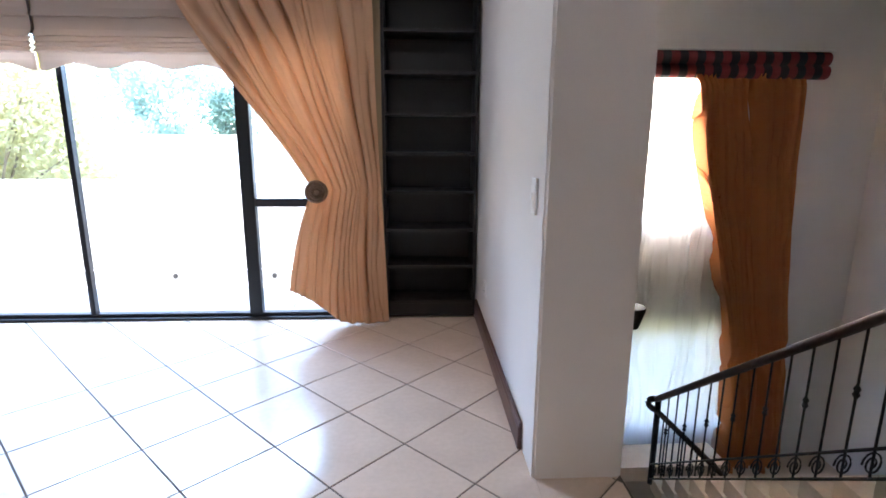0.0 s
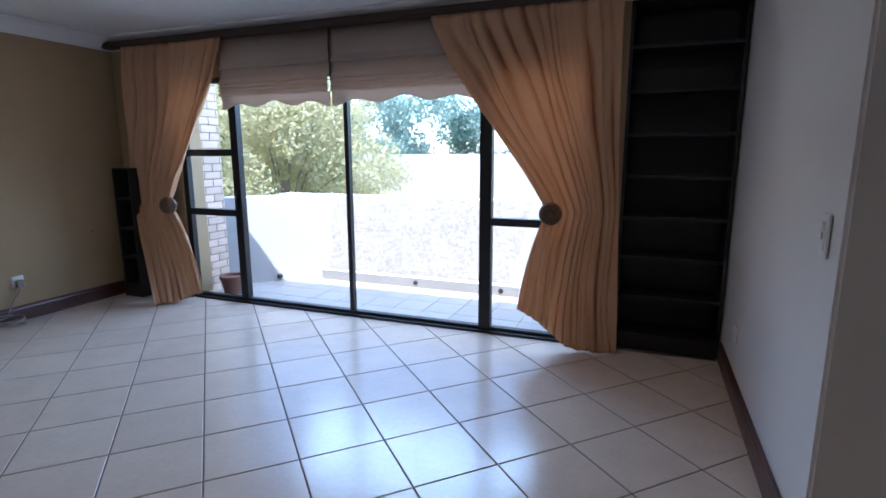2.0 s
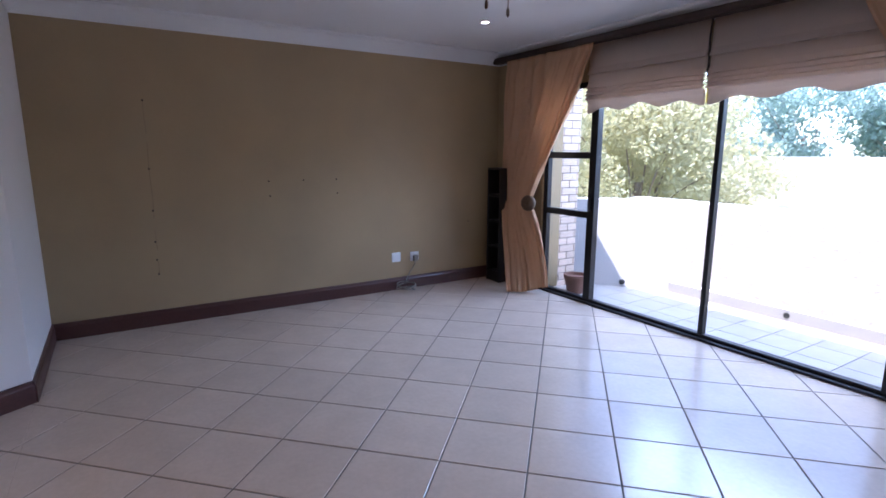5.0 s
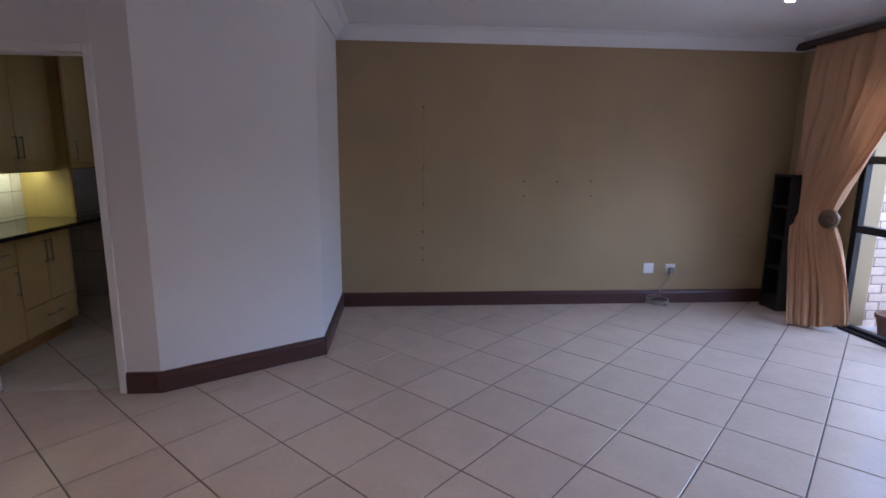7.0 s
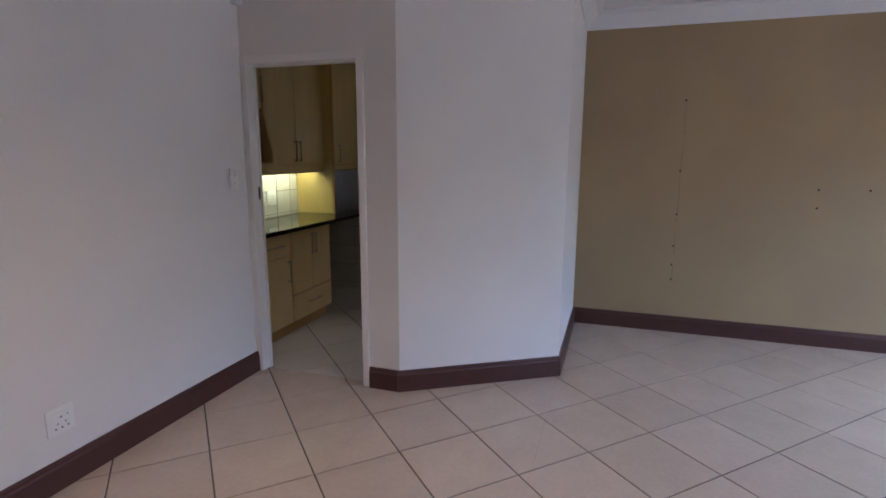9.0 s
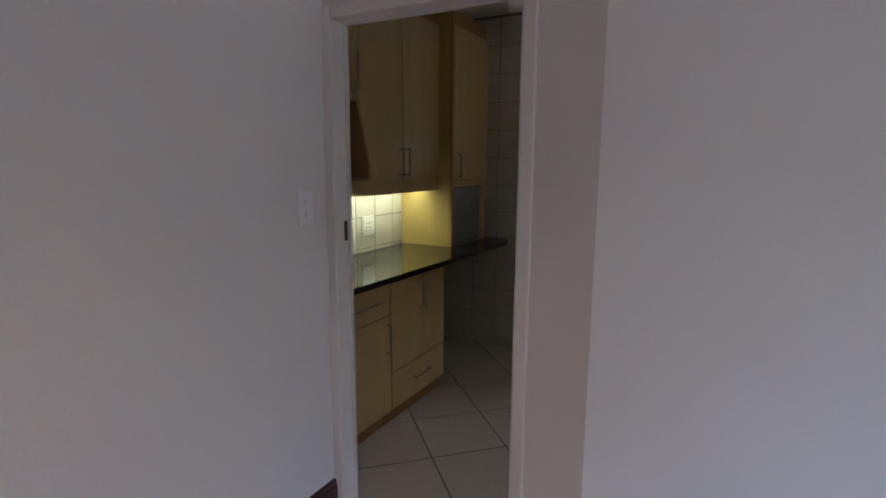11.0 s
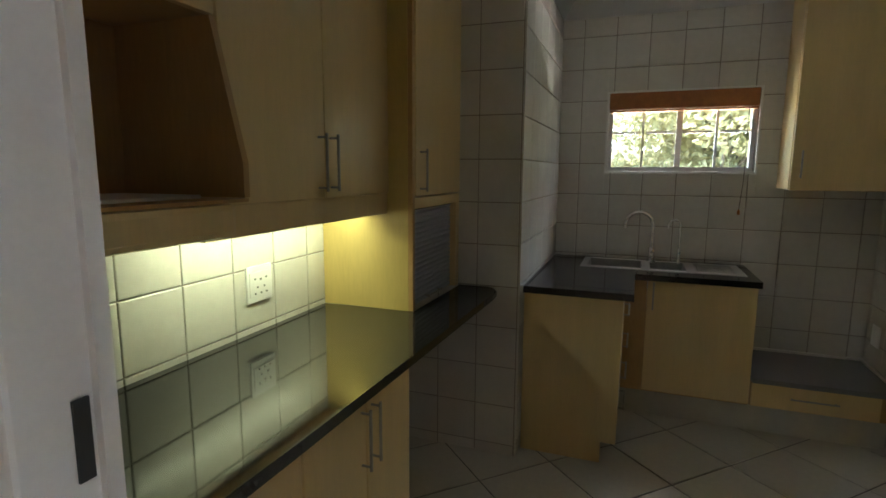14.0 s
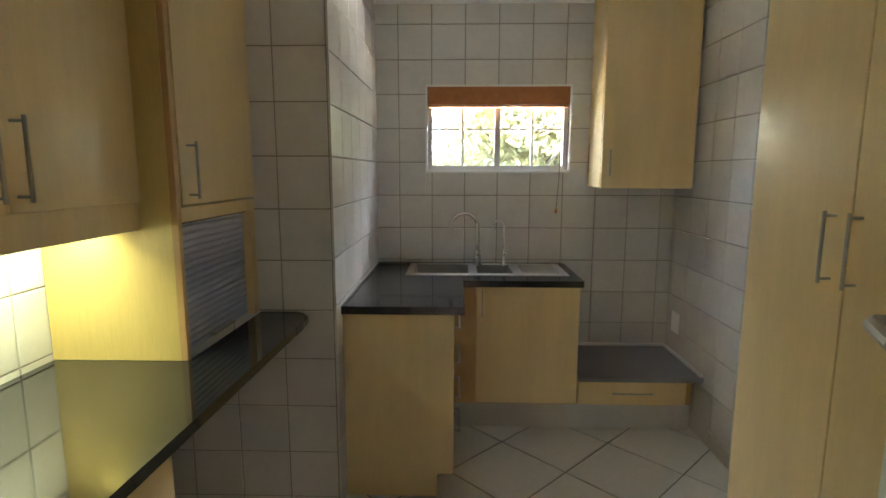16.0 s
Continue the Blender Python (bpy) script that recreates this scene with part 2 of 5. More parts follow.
def tube(path, radius, sides=8, bm=None, taper=None, closed=False):
    """A round bar along a path of points."""
    bm = bm or bmesh.new()
    pts = [Vector(p) for p in path]
    rings = []
    for i, p in enumerate(pts):
        d = (pts[min(i + 1, len(pts) - 1)] - pts[max(i - 1, 0)]).normalized()
        a = d.cross(Vector((0, 0, 1))) if abs(d.z) < 0.9 else d.cross(Vector((1, 0, 0)))
        a.normalize()
        b = d.cross(a)
        r = radius if taper is None else radius + (taper - radius) * i / (len(pts) - 1)
        rings.append([bm.verts.new(p + (a * math.cos(t) + b * math.sin(t)) * r) for t in (2 * math.pi * k / sides for k in range(sides))])
    for r0, r1 in zip(rings, rings[1:]):
        for k in range(sides):
            bm.faces.new((r0[k], r0[(k + 1) % sides], r1[(k + 1) % sides], r1[k]))
    bm.faces.new(rings[0][::-1])
    bm.faces.new(rings[-1])
    return bm


def lathe(profile, sides=20, m=None, bm=None):
    """A turned solid from rows of radius and height."""
    bm = bm or bmesh.new()
    rings = [[bm.verts.new((r * math.cos(2 * math.pi * k / sides), r * math.sin(2 * math.pi * k / sides), z)) for k in range(sides)] for r, z in profile]
    for r0, r1 in zip(rings, rings[1:]):
        for k in range(sides):
            bm.faces.new((r0[k], r0[(k + 1) % sides], r1[(k + 1) % sides], r1[k]))
    bm.faces.new(rings[0][::-1])
    bm.faces.new(rings[-1])
    if m is not None:
        bmesh.ops.transform(bm, matrix=m, verts=[v for r in rings for v in r])
    return bm


def solid(name, bm, material, smooth=False):
    me = bpy.data.meshes.new(name)
    bmesh.ops.recalc_face_normals(bm, faces=bm.faces)
    if smooth:
        for f in bm.faces:
            f.smooth = True
        for e in bm.edges:
            if len(e.link_faces) == 2 and e.calc_face_angle(0) > radians(40):
                e.smooth = False
    bm.to_mesh(me)
    bm.free()
    me.materials.append(material)
    return new(name, me)


def part(name, bm, material, parent, label="", smooth=False):
    ob = solid(name, bm, material, smooth)
    ob.parent = parent
    ob.matrix_parent_inverse = parent.matrix_world.inverted()
    return tagged(ob, label)


def thing(name, label, category, group="", at=(0, 0, 0)):
    e = new(name)
    e.empty_display_size = 0.1
    e.matrix_world = Matrix.Translation(at)
    return tagged(e, label, category, group)


def setting(name, bm, material, label="", category="", smooth=False):
    return tagged(solid(name, bm, material, smooth), label, category or name.split("_")[0], kind="structure")


def single(name, bm, material, label, category, group="", smooth=False):
    return tagged(solid(name, bm, material, smooth), label, category, group)


def smooth_step(a, b, t):
    t = max(0.0, min(1.0, (t - a) / (b - a)))
    return t * t * (3 - 2 * t)


# ---- plan ----
XL, YG, YR = -3.39, 2.43, -2.10            # left wall, glass wall, return wall
XD, YW = -1.567, -4.12                   # kitchen door wall, white wall
CEIL, KCEIL = 2.645, 2.645
KX, KY0, KY1 = -5.10, -4.887, -2.215        # kitchen window wall, counter wall, right wall
CX, CY = -3.863, -4.124                     # kitchen column
XR, XR2, YE = 2.412, 2.812, 0.34            # thick wall beside the stairs and its end

# ---- structure: lounge ----
setting("wall_west", boxes((XL - 0.208, YR, 0, XL, 2.90, 3.429)), M_TAN, "tan painted plaster wall, scuffed and marked", "wall")
setting("wall_return", boxes((XL, YR - 0.166, 0, -2.152, YR, 3.429)), M_WHITE, "white painted plaster wall", "wall")
setting("wall_chamfer", prism([(-2.152, YR), (-2.235, YR - 0.166), (XD - 0.09, -3.12), (XD - 0.09, -3.249), (XD, -3.249), (XD, -3.04)], 0, 3.429), M_WHITE, "white painted angled plaster wall", "wall")
DY0, DY1, DZ = -4.072, -3.296, 2.062       # kitchen doorway
setting("wall_door", boxes((XD - 0.09, YW, DZ + 0.05, XD, -3.25, 3.429)), M_WHITE, "white painted plaster above the kitchen doorway", "wall")
setting("wall_south", boxes((XD - 0.09, YW - 0.208, 0, 7.896, YW, 3.429)), M_WHITE, "white painted plaster wall with a light switch", "wall")
WALL_E = prism([(XR + 0.004, YE), (XR2, YE), (XR2, 5.15), (XR - 0.004, 5.15)], -3.1, 3.43)
bmesh.ops.bevel(WALL_E, geom=[e for e in WALL_E.edges if all(abs(v.co.y - YE) < 1e-4 for v in e.verts) and abs(e.verts[0].co.z - e.verts[1].co.z) > 1], offset=0.012, segments=3, affect="EDGES")
setting("wall_east_thick", WALL_E, M_WHITE, "white painted thick plaster wall beside the stairs", "wall", smooth=True)
setting("wall_far_east", boxes((7.80, YW, -3.117, 8.0, 5.143, 3.429)), M_WHITE, "cream painted stairwell wall", "wall")
# glass wall: piers and lintel
setting("wall_glass", boxes((XL, 2.42, 0, -2.58, 2.70, 2.75), (1.413, 2.47, 0, 1.66, 2.70, 2.75), (-2.58, 2.47, 2.203, 1.413, 2.70, 2.75), (1.66, 2.80, 0, XR, 2.90, 2.75), (1.66, 2.44, 2.55, XR, 2.80, 2.75)), M_TAN, "tan plaster wall round the sliding doors", "wall")
setting("ceiling", boxes((XL - 0.2, YR - 0.17, CEIL, XR, 2.90, CEIL + 0.1), (XD - 0.09, YW - 0.2, CEIL, XR, YR - 0.17, CEIL + 0.1), (XR, YW - 0.2, CEIL, 8.0, 0.39, CEIL + 0.1)), M_CEIL, "white painted plasterboard ceiling", "ceiling")
setting("ceiling_kitchen", boxes((KX - 0.22, -5.09, KCEIL, XD - 0.091, YR - 0.17, KCEIL + 0.1), (KX - 0.22, YR - 0.17, KCEIL, XL - 0.2, -1.9, KCEIL + 0.1)), M_CEIL, "white painted kitchen ceiling", "ceiling")
setting("ceiling_stairs", boxes((XR2, 0.402, 3.325, 7.80, 5.143, 3.429), (XR2, 0.298, CEIL, 7.80, 0.402, 3.429)), M_CEIL, "white stairwell ceiling", "ceiling")


def cornice(name, a, b, inward, z=CEIL, size=0.13):
    """A coved strip from a to b along a wall; inward: the way into the room."""
    bm = bmesh.new()
    prof = [(0, -size), (0.012, -size), (0.021, -size + 0.021), (0.047, -size * 0.571), (size * 0.644, -0.031), (size * 0.935, -0.019), (size, -0.012), (size, 0), (0, 0)]
    rows = []
    for p in (a, b):
        rows.append([bm.verts.new((p[0] + inward[0] * d, p[1] + inward[1] * d, z + h)) for d, h in prof])
    n = len(prof)
    for k in range(n):
        bm.faces.new((rows[0][k], rows[0][(k + 1) % n], rows[1][(k + 1) % n], rows[1][k]))
    bm.faces.new(rows[0])
    bm.faces.new(rows[1][::-1])
    return setting(name, bm, M_CEIL, "white coved plaster cornice", "cornice")


cornice("cornice_west", (XL, YR), (XL, 2.42), (1, 0))
cornice("cornice_return", (XL, YR), (-2.152, YR), (0, 1))
cornice("cornice_glass", (XL, 2.42), (XR, 2.42), (0, -1))
cornice("cornice_chamfer", (-2.152, YR), (XD, -3.04), (0.849, 0.528))
cornice("cornice_south", (XD, YW), (XR, YW), (0, 1))
cornice("cornice_door", (XD, -3.04), (XD, YW), (1, 0))
cornice("cornice_kitchen_window", (KX, CY), (KX, KY1), (1, 0), KCEIL)
cornice("cornice_kitchen_side", (CX, CY), (KX, CY), (0, 1), KCEIL)
cornice("cornice_kitchen_right", (-3.45, KY1), (KX, KY1), (0, -1), KCEIL)



def skirting(name, a, b, inward, h=0.14):
    bm = bmesh.new()
    prof = [(0., 0.), (0.019, 0.), (0.019, h - 0.031), (0.014, h - 0.021), (0.014, h - 0.008), (0.008, h), (0., h)]
    rows = [[bm.verts.new((p[0] + inward[0] * d, p[1] + inward[1] * d, z)) for d, z in prof] for p in (a, b)]
    n = len(prof)
    for k in range(n):
        bm.faces.new((rows[0][k], rows[0][(k + 1) % n], rows[1][(k + 1) % n], rows[1][k]))
    bm.faces.new(rows[0])
    bm.faces.new(rows[1][::-1])
    return setting(name, bm, M_SKIRT, "dark reddish-brown wooden skirting board", "baseboard")


skirting("baseboard_west", (XL, YR), (XL, 2.42), (1, 0))
skirting("baseboard_return", (XL, YR), (-2.137, YR), (0, 1))
skirting("baseboard_chamfer", (-2.152, YR), (XD + 0.008, -3.055), (0.849, 0.528))
skirting("baseboard_door", (XD, -3.04), (XD, DY1 + 0.048), (1, 0))
skirting("baseboard_south", (XD + 0.012, YW), (5.195, YW), (0, 1))
skirting("baseboard_east", (XR, 2.45), (XR, 0.56), (-1, 0), 0.14)
skirting("baseboard_pier", (-3.0, 2.42), (-2.56, 2.42), (0, -1))

# kitchen door frame
df = tagged(solid("door_1", boxes((XD - 0.072, YW + 0.001, 0, XD + 0.012, DY0, DZ + 0.05), (XD - 0.09, DY1, 0, XD + 0.012, DY1 + 0.046, DZ + 0.05), (XD - 0.08, DY0, DZ, XD + 0.012, DY1, DZ + 0.05), bevel=0.006), M_TRIM), "white painted steel door frame of the kitchen", "door frame", kind="structure")
part("stop", boxes((XD - 0.082, DY0, 0, XD - 0.064, DY0 + 0.01, DZ), (XD - 0.082, DY0 + 0.01, DZ - 0.01, XD - 0.064, DY1, DZ)), M_TRIM, df)
part("strike_plate", boxes((XD - 0.058, DY0 + 0.001, 1.202, XD - 0.042, DY0 + 0.004, 1.285)), M_DARKPL, df, "dark lock slot")

# ---- stairwell shell ----
SW0, SW1 = 4.935, 5.143
setting("wall_stairs_window", boxes((XR2, SW0, -3.117, 4.35, SW1, 3.429), (6.75, SW0, -3.117, 7.80, SW1, 3.429), (4.35, SW0, 2.30, 6.75, SW1, 3.429), (4.35, SW0, -0.987, 6.75, SW1, 0.36), (4.35, SW0, -3.117, 6.75, SW1, -2.494)), M_WHITE, "cream painted stairwell wall with tall windows", "wall")
setting("floor_stairs", boxes((XR2, -0.13, -3.221, 8.0, 5.143, -3.117)), M_TILE, "tiled lower hall floor", "floor")
setting("landing", boxes((XR2, YW, -0.26, 7.80, 0.02, -0.012)), M_GROUT, "tiled stair landing", "floor")
setting("wall_stairs_drop", boxes((XR2, -0.13, -3.117, 7.80, 0.02, -0.26)), M_WHITE, "cream wall under the landing", "wall")
for k, (z0, z1) in enumerate(((0.36, 2.30), (-2.494, -0.987))):
    w = tagged(solid("window_%d" % (k + 2), boxes((4.35, 5.029, z0, 4.402, 5.091, z1), (6.698, 5.029, z0, 6.75, 5.091, z1), (4.402, 5.029, z0, 6.698, 5.091, z0 + 0.052), (4.402, 5.029, z1 - 0.052, 6.698, 5.091, z1), (5.53, 5.029, z0 + 0.052, 5.57, 5.091, z1 - 0.052)), M_TRIM), "white framed stair window", "window", kind="structure")
    for x0 in (4.402, 5.57):
        p = part("pane", boxes((x0, 5.055, z0 + 0.052, x0 + 1.128, 5.061, z1 - 0.052)), M_GLASS, w)
        p.visible_shadow = False

# ---- kitchen shell ----
WZ0, WZ1, WY0, WY1 = 1.51, 2.025, -3.795, -2.901
setting("wall_kitchen_window", boxes((KX - 0.229, -5.09, 0, KX, WY0, 2.805), (KX - 0.229, WY1, 0, KX, -1.87, 2.805), (KX - 0.229, WY0, 0, KX, WY1, WZ0), (KX - 0.229, WY0, WZ1, KX, WY1, 2.805)), M_WGROUT, "tiled kitchen wall with a window", "wall")
setting("wall_kitchen_right", boxes((KX, KY1, 0, -3.45, KY1 + 0.18, 2.7)), M_WGROUT, "tiled kitchen side wall", "wall")
setting("wall_kitchen_right_near", boxes((-3.45, YR - 0.19, 0, -2.37, YR - 0.166, 2.7)), M_WHITE, "plastered kitchen wall behind cupboards", "wall")
setting("wall_kitchen_counter", boxes((CX, KY0 - 0.2, 0, -1.52, KY0, 2.7)), M_WGROUT, "tiled kitchen wall behind the counter", "wall")
setting("wall_kitchen_column", boxes((KX, KY0 - 0.2, 0, CX, CY, 2.7)), M_WGROUT, "tiled kitchen column", "wall")
setting("wall_kitchen_near", boxes((XD - 0.093, KY0, 0, -1.52, YW - 0.21, 2.7)), M_WHITE, "plastered kitchen wall beside the doorway", "wall")

# outside shell of the balcony
setting("balcony_floor", boxes((-3.6, 2.53, -0.26, 2.4, 5.2, -0.035)), M_WGROUT, "pale tiled balcony floor", "floor")
setting("balcony_step", boxes((-2.58, 2.40, -0.2, 1.42, 2.53, -0.001)), M_ALU, "dark door threshold", "sill")
setting("parapet_far", side_prism([(3.74, -0.208), (4.10, 0.955), (4.36, 0.955), (4.36, -0.208)], "x", -2.75, 1.662), M_ROUGHCAST, "roughcast balcony parapet in sunlight", "parapet")


def battered(low, high, z0, z1):
    """A wall whose face leans: its plan at the foot and at the top."""
    bm = bmesh.new()
    lo, hi = [bm.verts.new((x, y, z0)) for x, y in low], [bm.verts.new((x, y, z1)) for x, y in high]
    bm.faces.new(lo[::-1])
    bm.faces.new(hi)
    for k in range(len(low)):
        n = (k + 1) % len(low)
        bm.faces.new((lo[k], lo[n], hi[n], hi[k]))
    return bm


setting("parapet_left", battered([(-2.62, 2.96), (-1.64, 3.86), (-1.95, 4.36), (-2.98, 3.40)], [(-2.86, 3.22), (-1.88, 4.12), (-2.02, 4.36), (-3.05, 3.40)], -0.208, 0.962), M_PLASTER, "smooth plastered balcony parapet", "parapet")
setting("parapet_right", battered([(0.42, 3.86), (1.06, 2.93), (1.51, 3.24), (0.87, 4.36)], [(0.68, 4.10), (1.32, 3.17), (1.56, 3.32), (0.92, 4.36)], -0.208, 0.962), M_PLASTER, "smooth plastered balcony parapet", "parapet")
setting("parapet_curb", boxes((-1.80, 3.66, -0.031, 0.66, 3.765, 0.085)), M_PLASTER, "plaster kerb of the balcony", "kerb")
setting("ground", boxes((-200, -200, -3.429, 200, 300, -3.221)), M_GRASS, "dry lawn below the balcony", "ground")
setting("boundary_wall", boxes((-8.2, 14.0, -3.221, 25, 14.3, 1.42)), M_PALEWALL, "pale plastered boundary wall", "wall")
# Unseen slab added to keep the sun out; its edge sets the balcony shadow.
setting("roof", boxes((KX - 0.3, -5.1, 3.43, 8.0, 2.72, 3.52), (XR2 - 0.4, 2.72, 3.43, 8.0, 5.16, 3.52)), M_PLASTER, "unseen flat roof slab, added to keep the sun out", "roof")
setting("ceiling_corner", boxes((-2.3, -3.35, CEIL + 0.002, XD - 0.092, YR - 0.17, CEIL + 0.098)), M_CEIL, "white painted plasterboard ceiling", "ceiling")

# ---- floors ----
setting("floor", boxes((XL - 0.1, YR - 0.05, -0.3, XR + 0.05, 2.42, -0.004), (-1.63, YW - 0.05, -0.3, XR2, YR - 0.05, -0.004), (XR + 0.05, YR - 0.05, -0.3, XR2, 0.36, -0.004), (-2.16, -3.05, -0.3, -1.63, YR - 0.05, -0.0045)), M_GROUT, "diagonal cream tiles with dark grout", "floor")
setting("floor_kitchen", prism([(KX - 0.1, KY0 - 0.05), (-1.63, KY0 - 0.05), (-1.63, -3.10), (-2.21, -2.15), (KX - 0.1, -2.15)], -0.3, -0.004), M_GROUT, "diagonal pale tiles with dark grout", "floor")

# ---- sliding doors ----


def glazing():
    y0, y1, top = 2.44, 2.50, 2.2
    w = tagged(solid("sliding_door", boxes((-2.58, y0, 0.0, 1.42, y1, 0.05), (-2.58, y0, top - 0.05, 1.42, y1, top), (-2.58, y0, 0.05, -2.52, y1, top - 0.05), (1.36, y0, 0.05, 1.42, y1, top - 0.05), bevel=0.004), M_ALU), "black aluminium sliding door frame with clear glass", "sliding door", kind="structure")
    for x, wd in ((-1.89, 0.085), (0.628, 0.10)):
        part("post", boxes((x - wd / 2, y0 - 0.012, 0.05, x + wd / 2, y1, top - 0.05), bevel=0.004), M_ALU, w)
    part("meeting_stile", boxes((-0.668, y0 - 0.006, 0.05, -0.628, y1 - 0.01, top - 0.05), bevel=0.003), M_ALU, w)
    for x0, x1, z in ((-2.52, -1.935, 0.905), (-2.52, -1.935, 1.496), (0.678, 1.36, 0.94)):
        part("transom", boxes((x0, y0 - 0.004, z - 0.032, x1, y1, z + 0.032), bevel=0.004), M_ALU, w)
    for x0, x1, z0, z1 in ((-2.52, -1.935, 0.05, 0.873), (-2.52, -1.935, 0.937, 1.464), (-2.52, -1.935, 1.528, 2.15), (-1.847, -0.668, 0.05, 2.15), (-0.628, 0.578, 0.05, 2.15), (0.678, 1.36, 0.05, 0.908), (0.678, 1.36, 0.972, 2.15)):
        p = part("pane", boxes((x0, 2.467, z0, x1, 2.473, z1)), M_GLASS, w)
        p.visible_shadow = False
    part("handle", boxes((-1.905, 2.41, 0.95, -1.88, 2.44, 1.12), bevel=0.005), M_ALU, w)
    part("track", boxes((-2.52, 2.405, 0.0, 1.36, 2.437, 0.022), bevel=0.003), M_ALU, w)


glazing()

# ---- curtains, rail and blinds ----


def curtain(name, material, label, top_a, top_b, tie, low_a, low_b, z_top, z_tie, z_low, folds=9, amp=0.035, group="", lift=0.0, seed=1):
    """A gathered cloth: from outer edge a to inner edge b at the top, held at the tie, hanging to the low edge.
    lift: how far the hem rises towards the inner edge."""
    rnd = random.Random(seed)
    cuts = [0.0]
    for _ in range(folds):
        cuts.append(cuts[-1] + rnd.uniform(0.35, 1.9))
    cuts = [c / cuts[-1] for c in cuts]
    deep = [rnd.choice((0.35, 0.6, 0.9, 1.3)) * rnd.uniform(0.85, 1.15) for _ in range(folds)]
    nu, nv = folds * 18, 80
    bm = bmesh.new()
    grid = []
    for j in range(nv + 1):
        row = []
        for i in range(nu + 1):
            u = i / nu
            end = z_low + lift * smooth_step(0.35, 1.0, u)
            z = z_top + (end - z_top) * j / nv
            if z >= z_tie:
                s = (z_top - z) / (z_top - z_tie)
                a = Vector(top_a).lerp(Vector(tie[0]), s * s)
                b = Vector(top_b).lerp(Vector(tie[1]), 1 - (1 - s ** 1.35) ** 1.25 if s < 1 else 1.0)
            else:
                s = min(1.0, (z_tie - z) / (z_tie - z_low))
                a = Vector(tie[0]).lerp(Vector(low_a), s)
                b = Vector(tie[1]).lerp(Vector(low_b), 1 - (1 - s) ** 2)
            width = (b - a).length
            nrm = Vector((b.y - a.y, -(b.x - a.x))).normalized()
            if nrm.y > 0:
                nrm = -nrm
            drift = 0.05 * noise.noise(Vector((u * 3, z * 1.1, seed))) + 0.026 * noise.noise(Vector((u * 8, z * 1.8, seed + 4)))
            uu = min(0.9999, max(0.0, u + drift))
            k = max(i2 for i2 in range(folds) if cuts[i2] <= uu)
            fr = (uu - cuts[k]) / (cuts[k + 1] - cuts[k])
            c = math.cos(2 * math.pi * fr)
            head = smooth_step(z_top - 0.17, z_top - 0.05, z)
            pinch = math.exp(-((z - z_tie) / 0.12) ** 2)
            ease = 0.6 + 0.95 * noise.noise(Vector((k * 7.3, z * 1.6, seed)))
            wave = 0.55 - 1.7 * math.exp(-((fr - 0.5) / (0.10 + 0.08 * ((k * 37) % 5) / 4)) ** 2) * ease * (1.0 if z > z_tie else 0.8)
            full = deep[k] * (0.55 + 0.6 * min(1.2, width / 0.8)) * (1 - 0.5 * pinch)
            d = amp * wave * full * (1 - 0.55 * head) + 0.03 * noise.noise(Vector((u * 4, z * 1.2, seed + 9))) * (1 - head)
            d += 0.007 * noise.noise(Vector((u * 22, z * 4, seed + 2))) + 0.02 * deep[k] * noise.noise(Vector((u * 11, z * 2.2, seed + 5))) * (1 - head)
            p = a.lerp(b, u) + nrm * d
            row.append(bm.verts.new((p.x, p.y, z + (0.006 * c if j == nv else 0))))
        grid.append(row)
    for j in range(nv):
        for i in range(nu):
            bm.faces.new((grid[j][i], grid[j][i + 1], grid[j + 1][i + 1], grid[j + 1][i]))
    ob = single(name, bm, material, label, "curtain", group)
    for p in ob.data.polygons:
        p.use_smooth = True
    md = ob.modifiers.new("thick", "SOLIDIFY")
    md.thickness = 0.004
    return ob


LC = curtain("curtain", M_CURT, "sand pleated curtain tied back beside a low bookcase", (-3.11, 2.33), (-1.86, 2.34), ((-3.10, 2.29), (-2.62, 2.29)), (-2.64, 2.00), (-2.37, 2.36), 2.525, 0.99, 0.015, 10, 0.042, "lounge curtains", 0.06, 3)
RC = curtain("curtain", M_CURT, "sand pleated curtain tied back beside a black bookcase", (1.62, 2.33), (0.20, 2.34), ((1.66, 2.31), (1.14, 2.30)), (1.70, 2.30), (0.94, 2.22), 2.525, 1.05, 0.015, 11, 0.046, "lounge curtains", 0.27, 6)


def tieback(at, lean):
    t = thing("curtain_tieback", "round ribbed bronze curtain tieback", "tieback", "curtain tiebacks", at)
    m = Matrix.Translation(at) @ Matrix.Rotation(radians(90), 4, "X") @ Matrix.Rotation(radians(lean), 4, "Y")
    part("disc", lathe([(0.0, -0.02), (0.082, -0.02), (0.086, -0.008), (0.082, 0.004), (0.070, 0.012), (0.064, 0.004), (0.052, 0.014), (0.045, 0.006), (0.034, 0.018), (0.028, 0.010), (0.018, 0.024), (0.0, 0.026)], 28, m), M_BRASS, t, smooth=True)
    part("stem", lathe([(0.014, -0.20), (0.014, -0.02)], 10, m), M_BRASS, t, smooth=True)


tieback((1.185, 2.235, 1.045), 12)
tieback((-2.60, 2.235, 0.98), 25)

rl = thing("curtain_rail", "dark brown wooden curtain rail along the glass wall", "curtain rail", at=(-0.4, 2.36, 2.55))
part("board", boxes((XL + 0.01, 2.315, 2.525, XR - 0.01, 2.418, 2.59), bevel=0.008), M_RAIL, rl)
part("fascia", boxes((XL + 0.01, 2.302, 2.535, XR - 0.01, 2.314, 2.58), bevel=0.004), M_RAIL, rl)


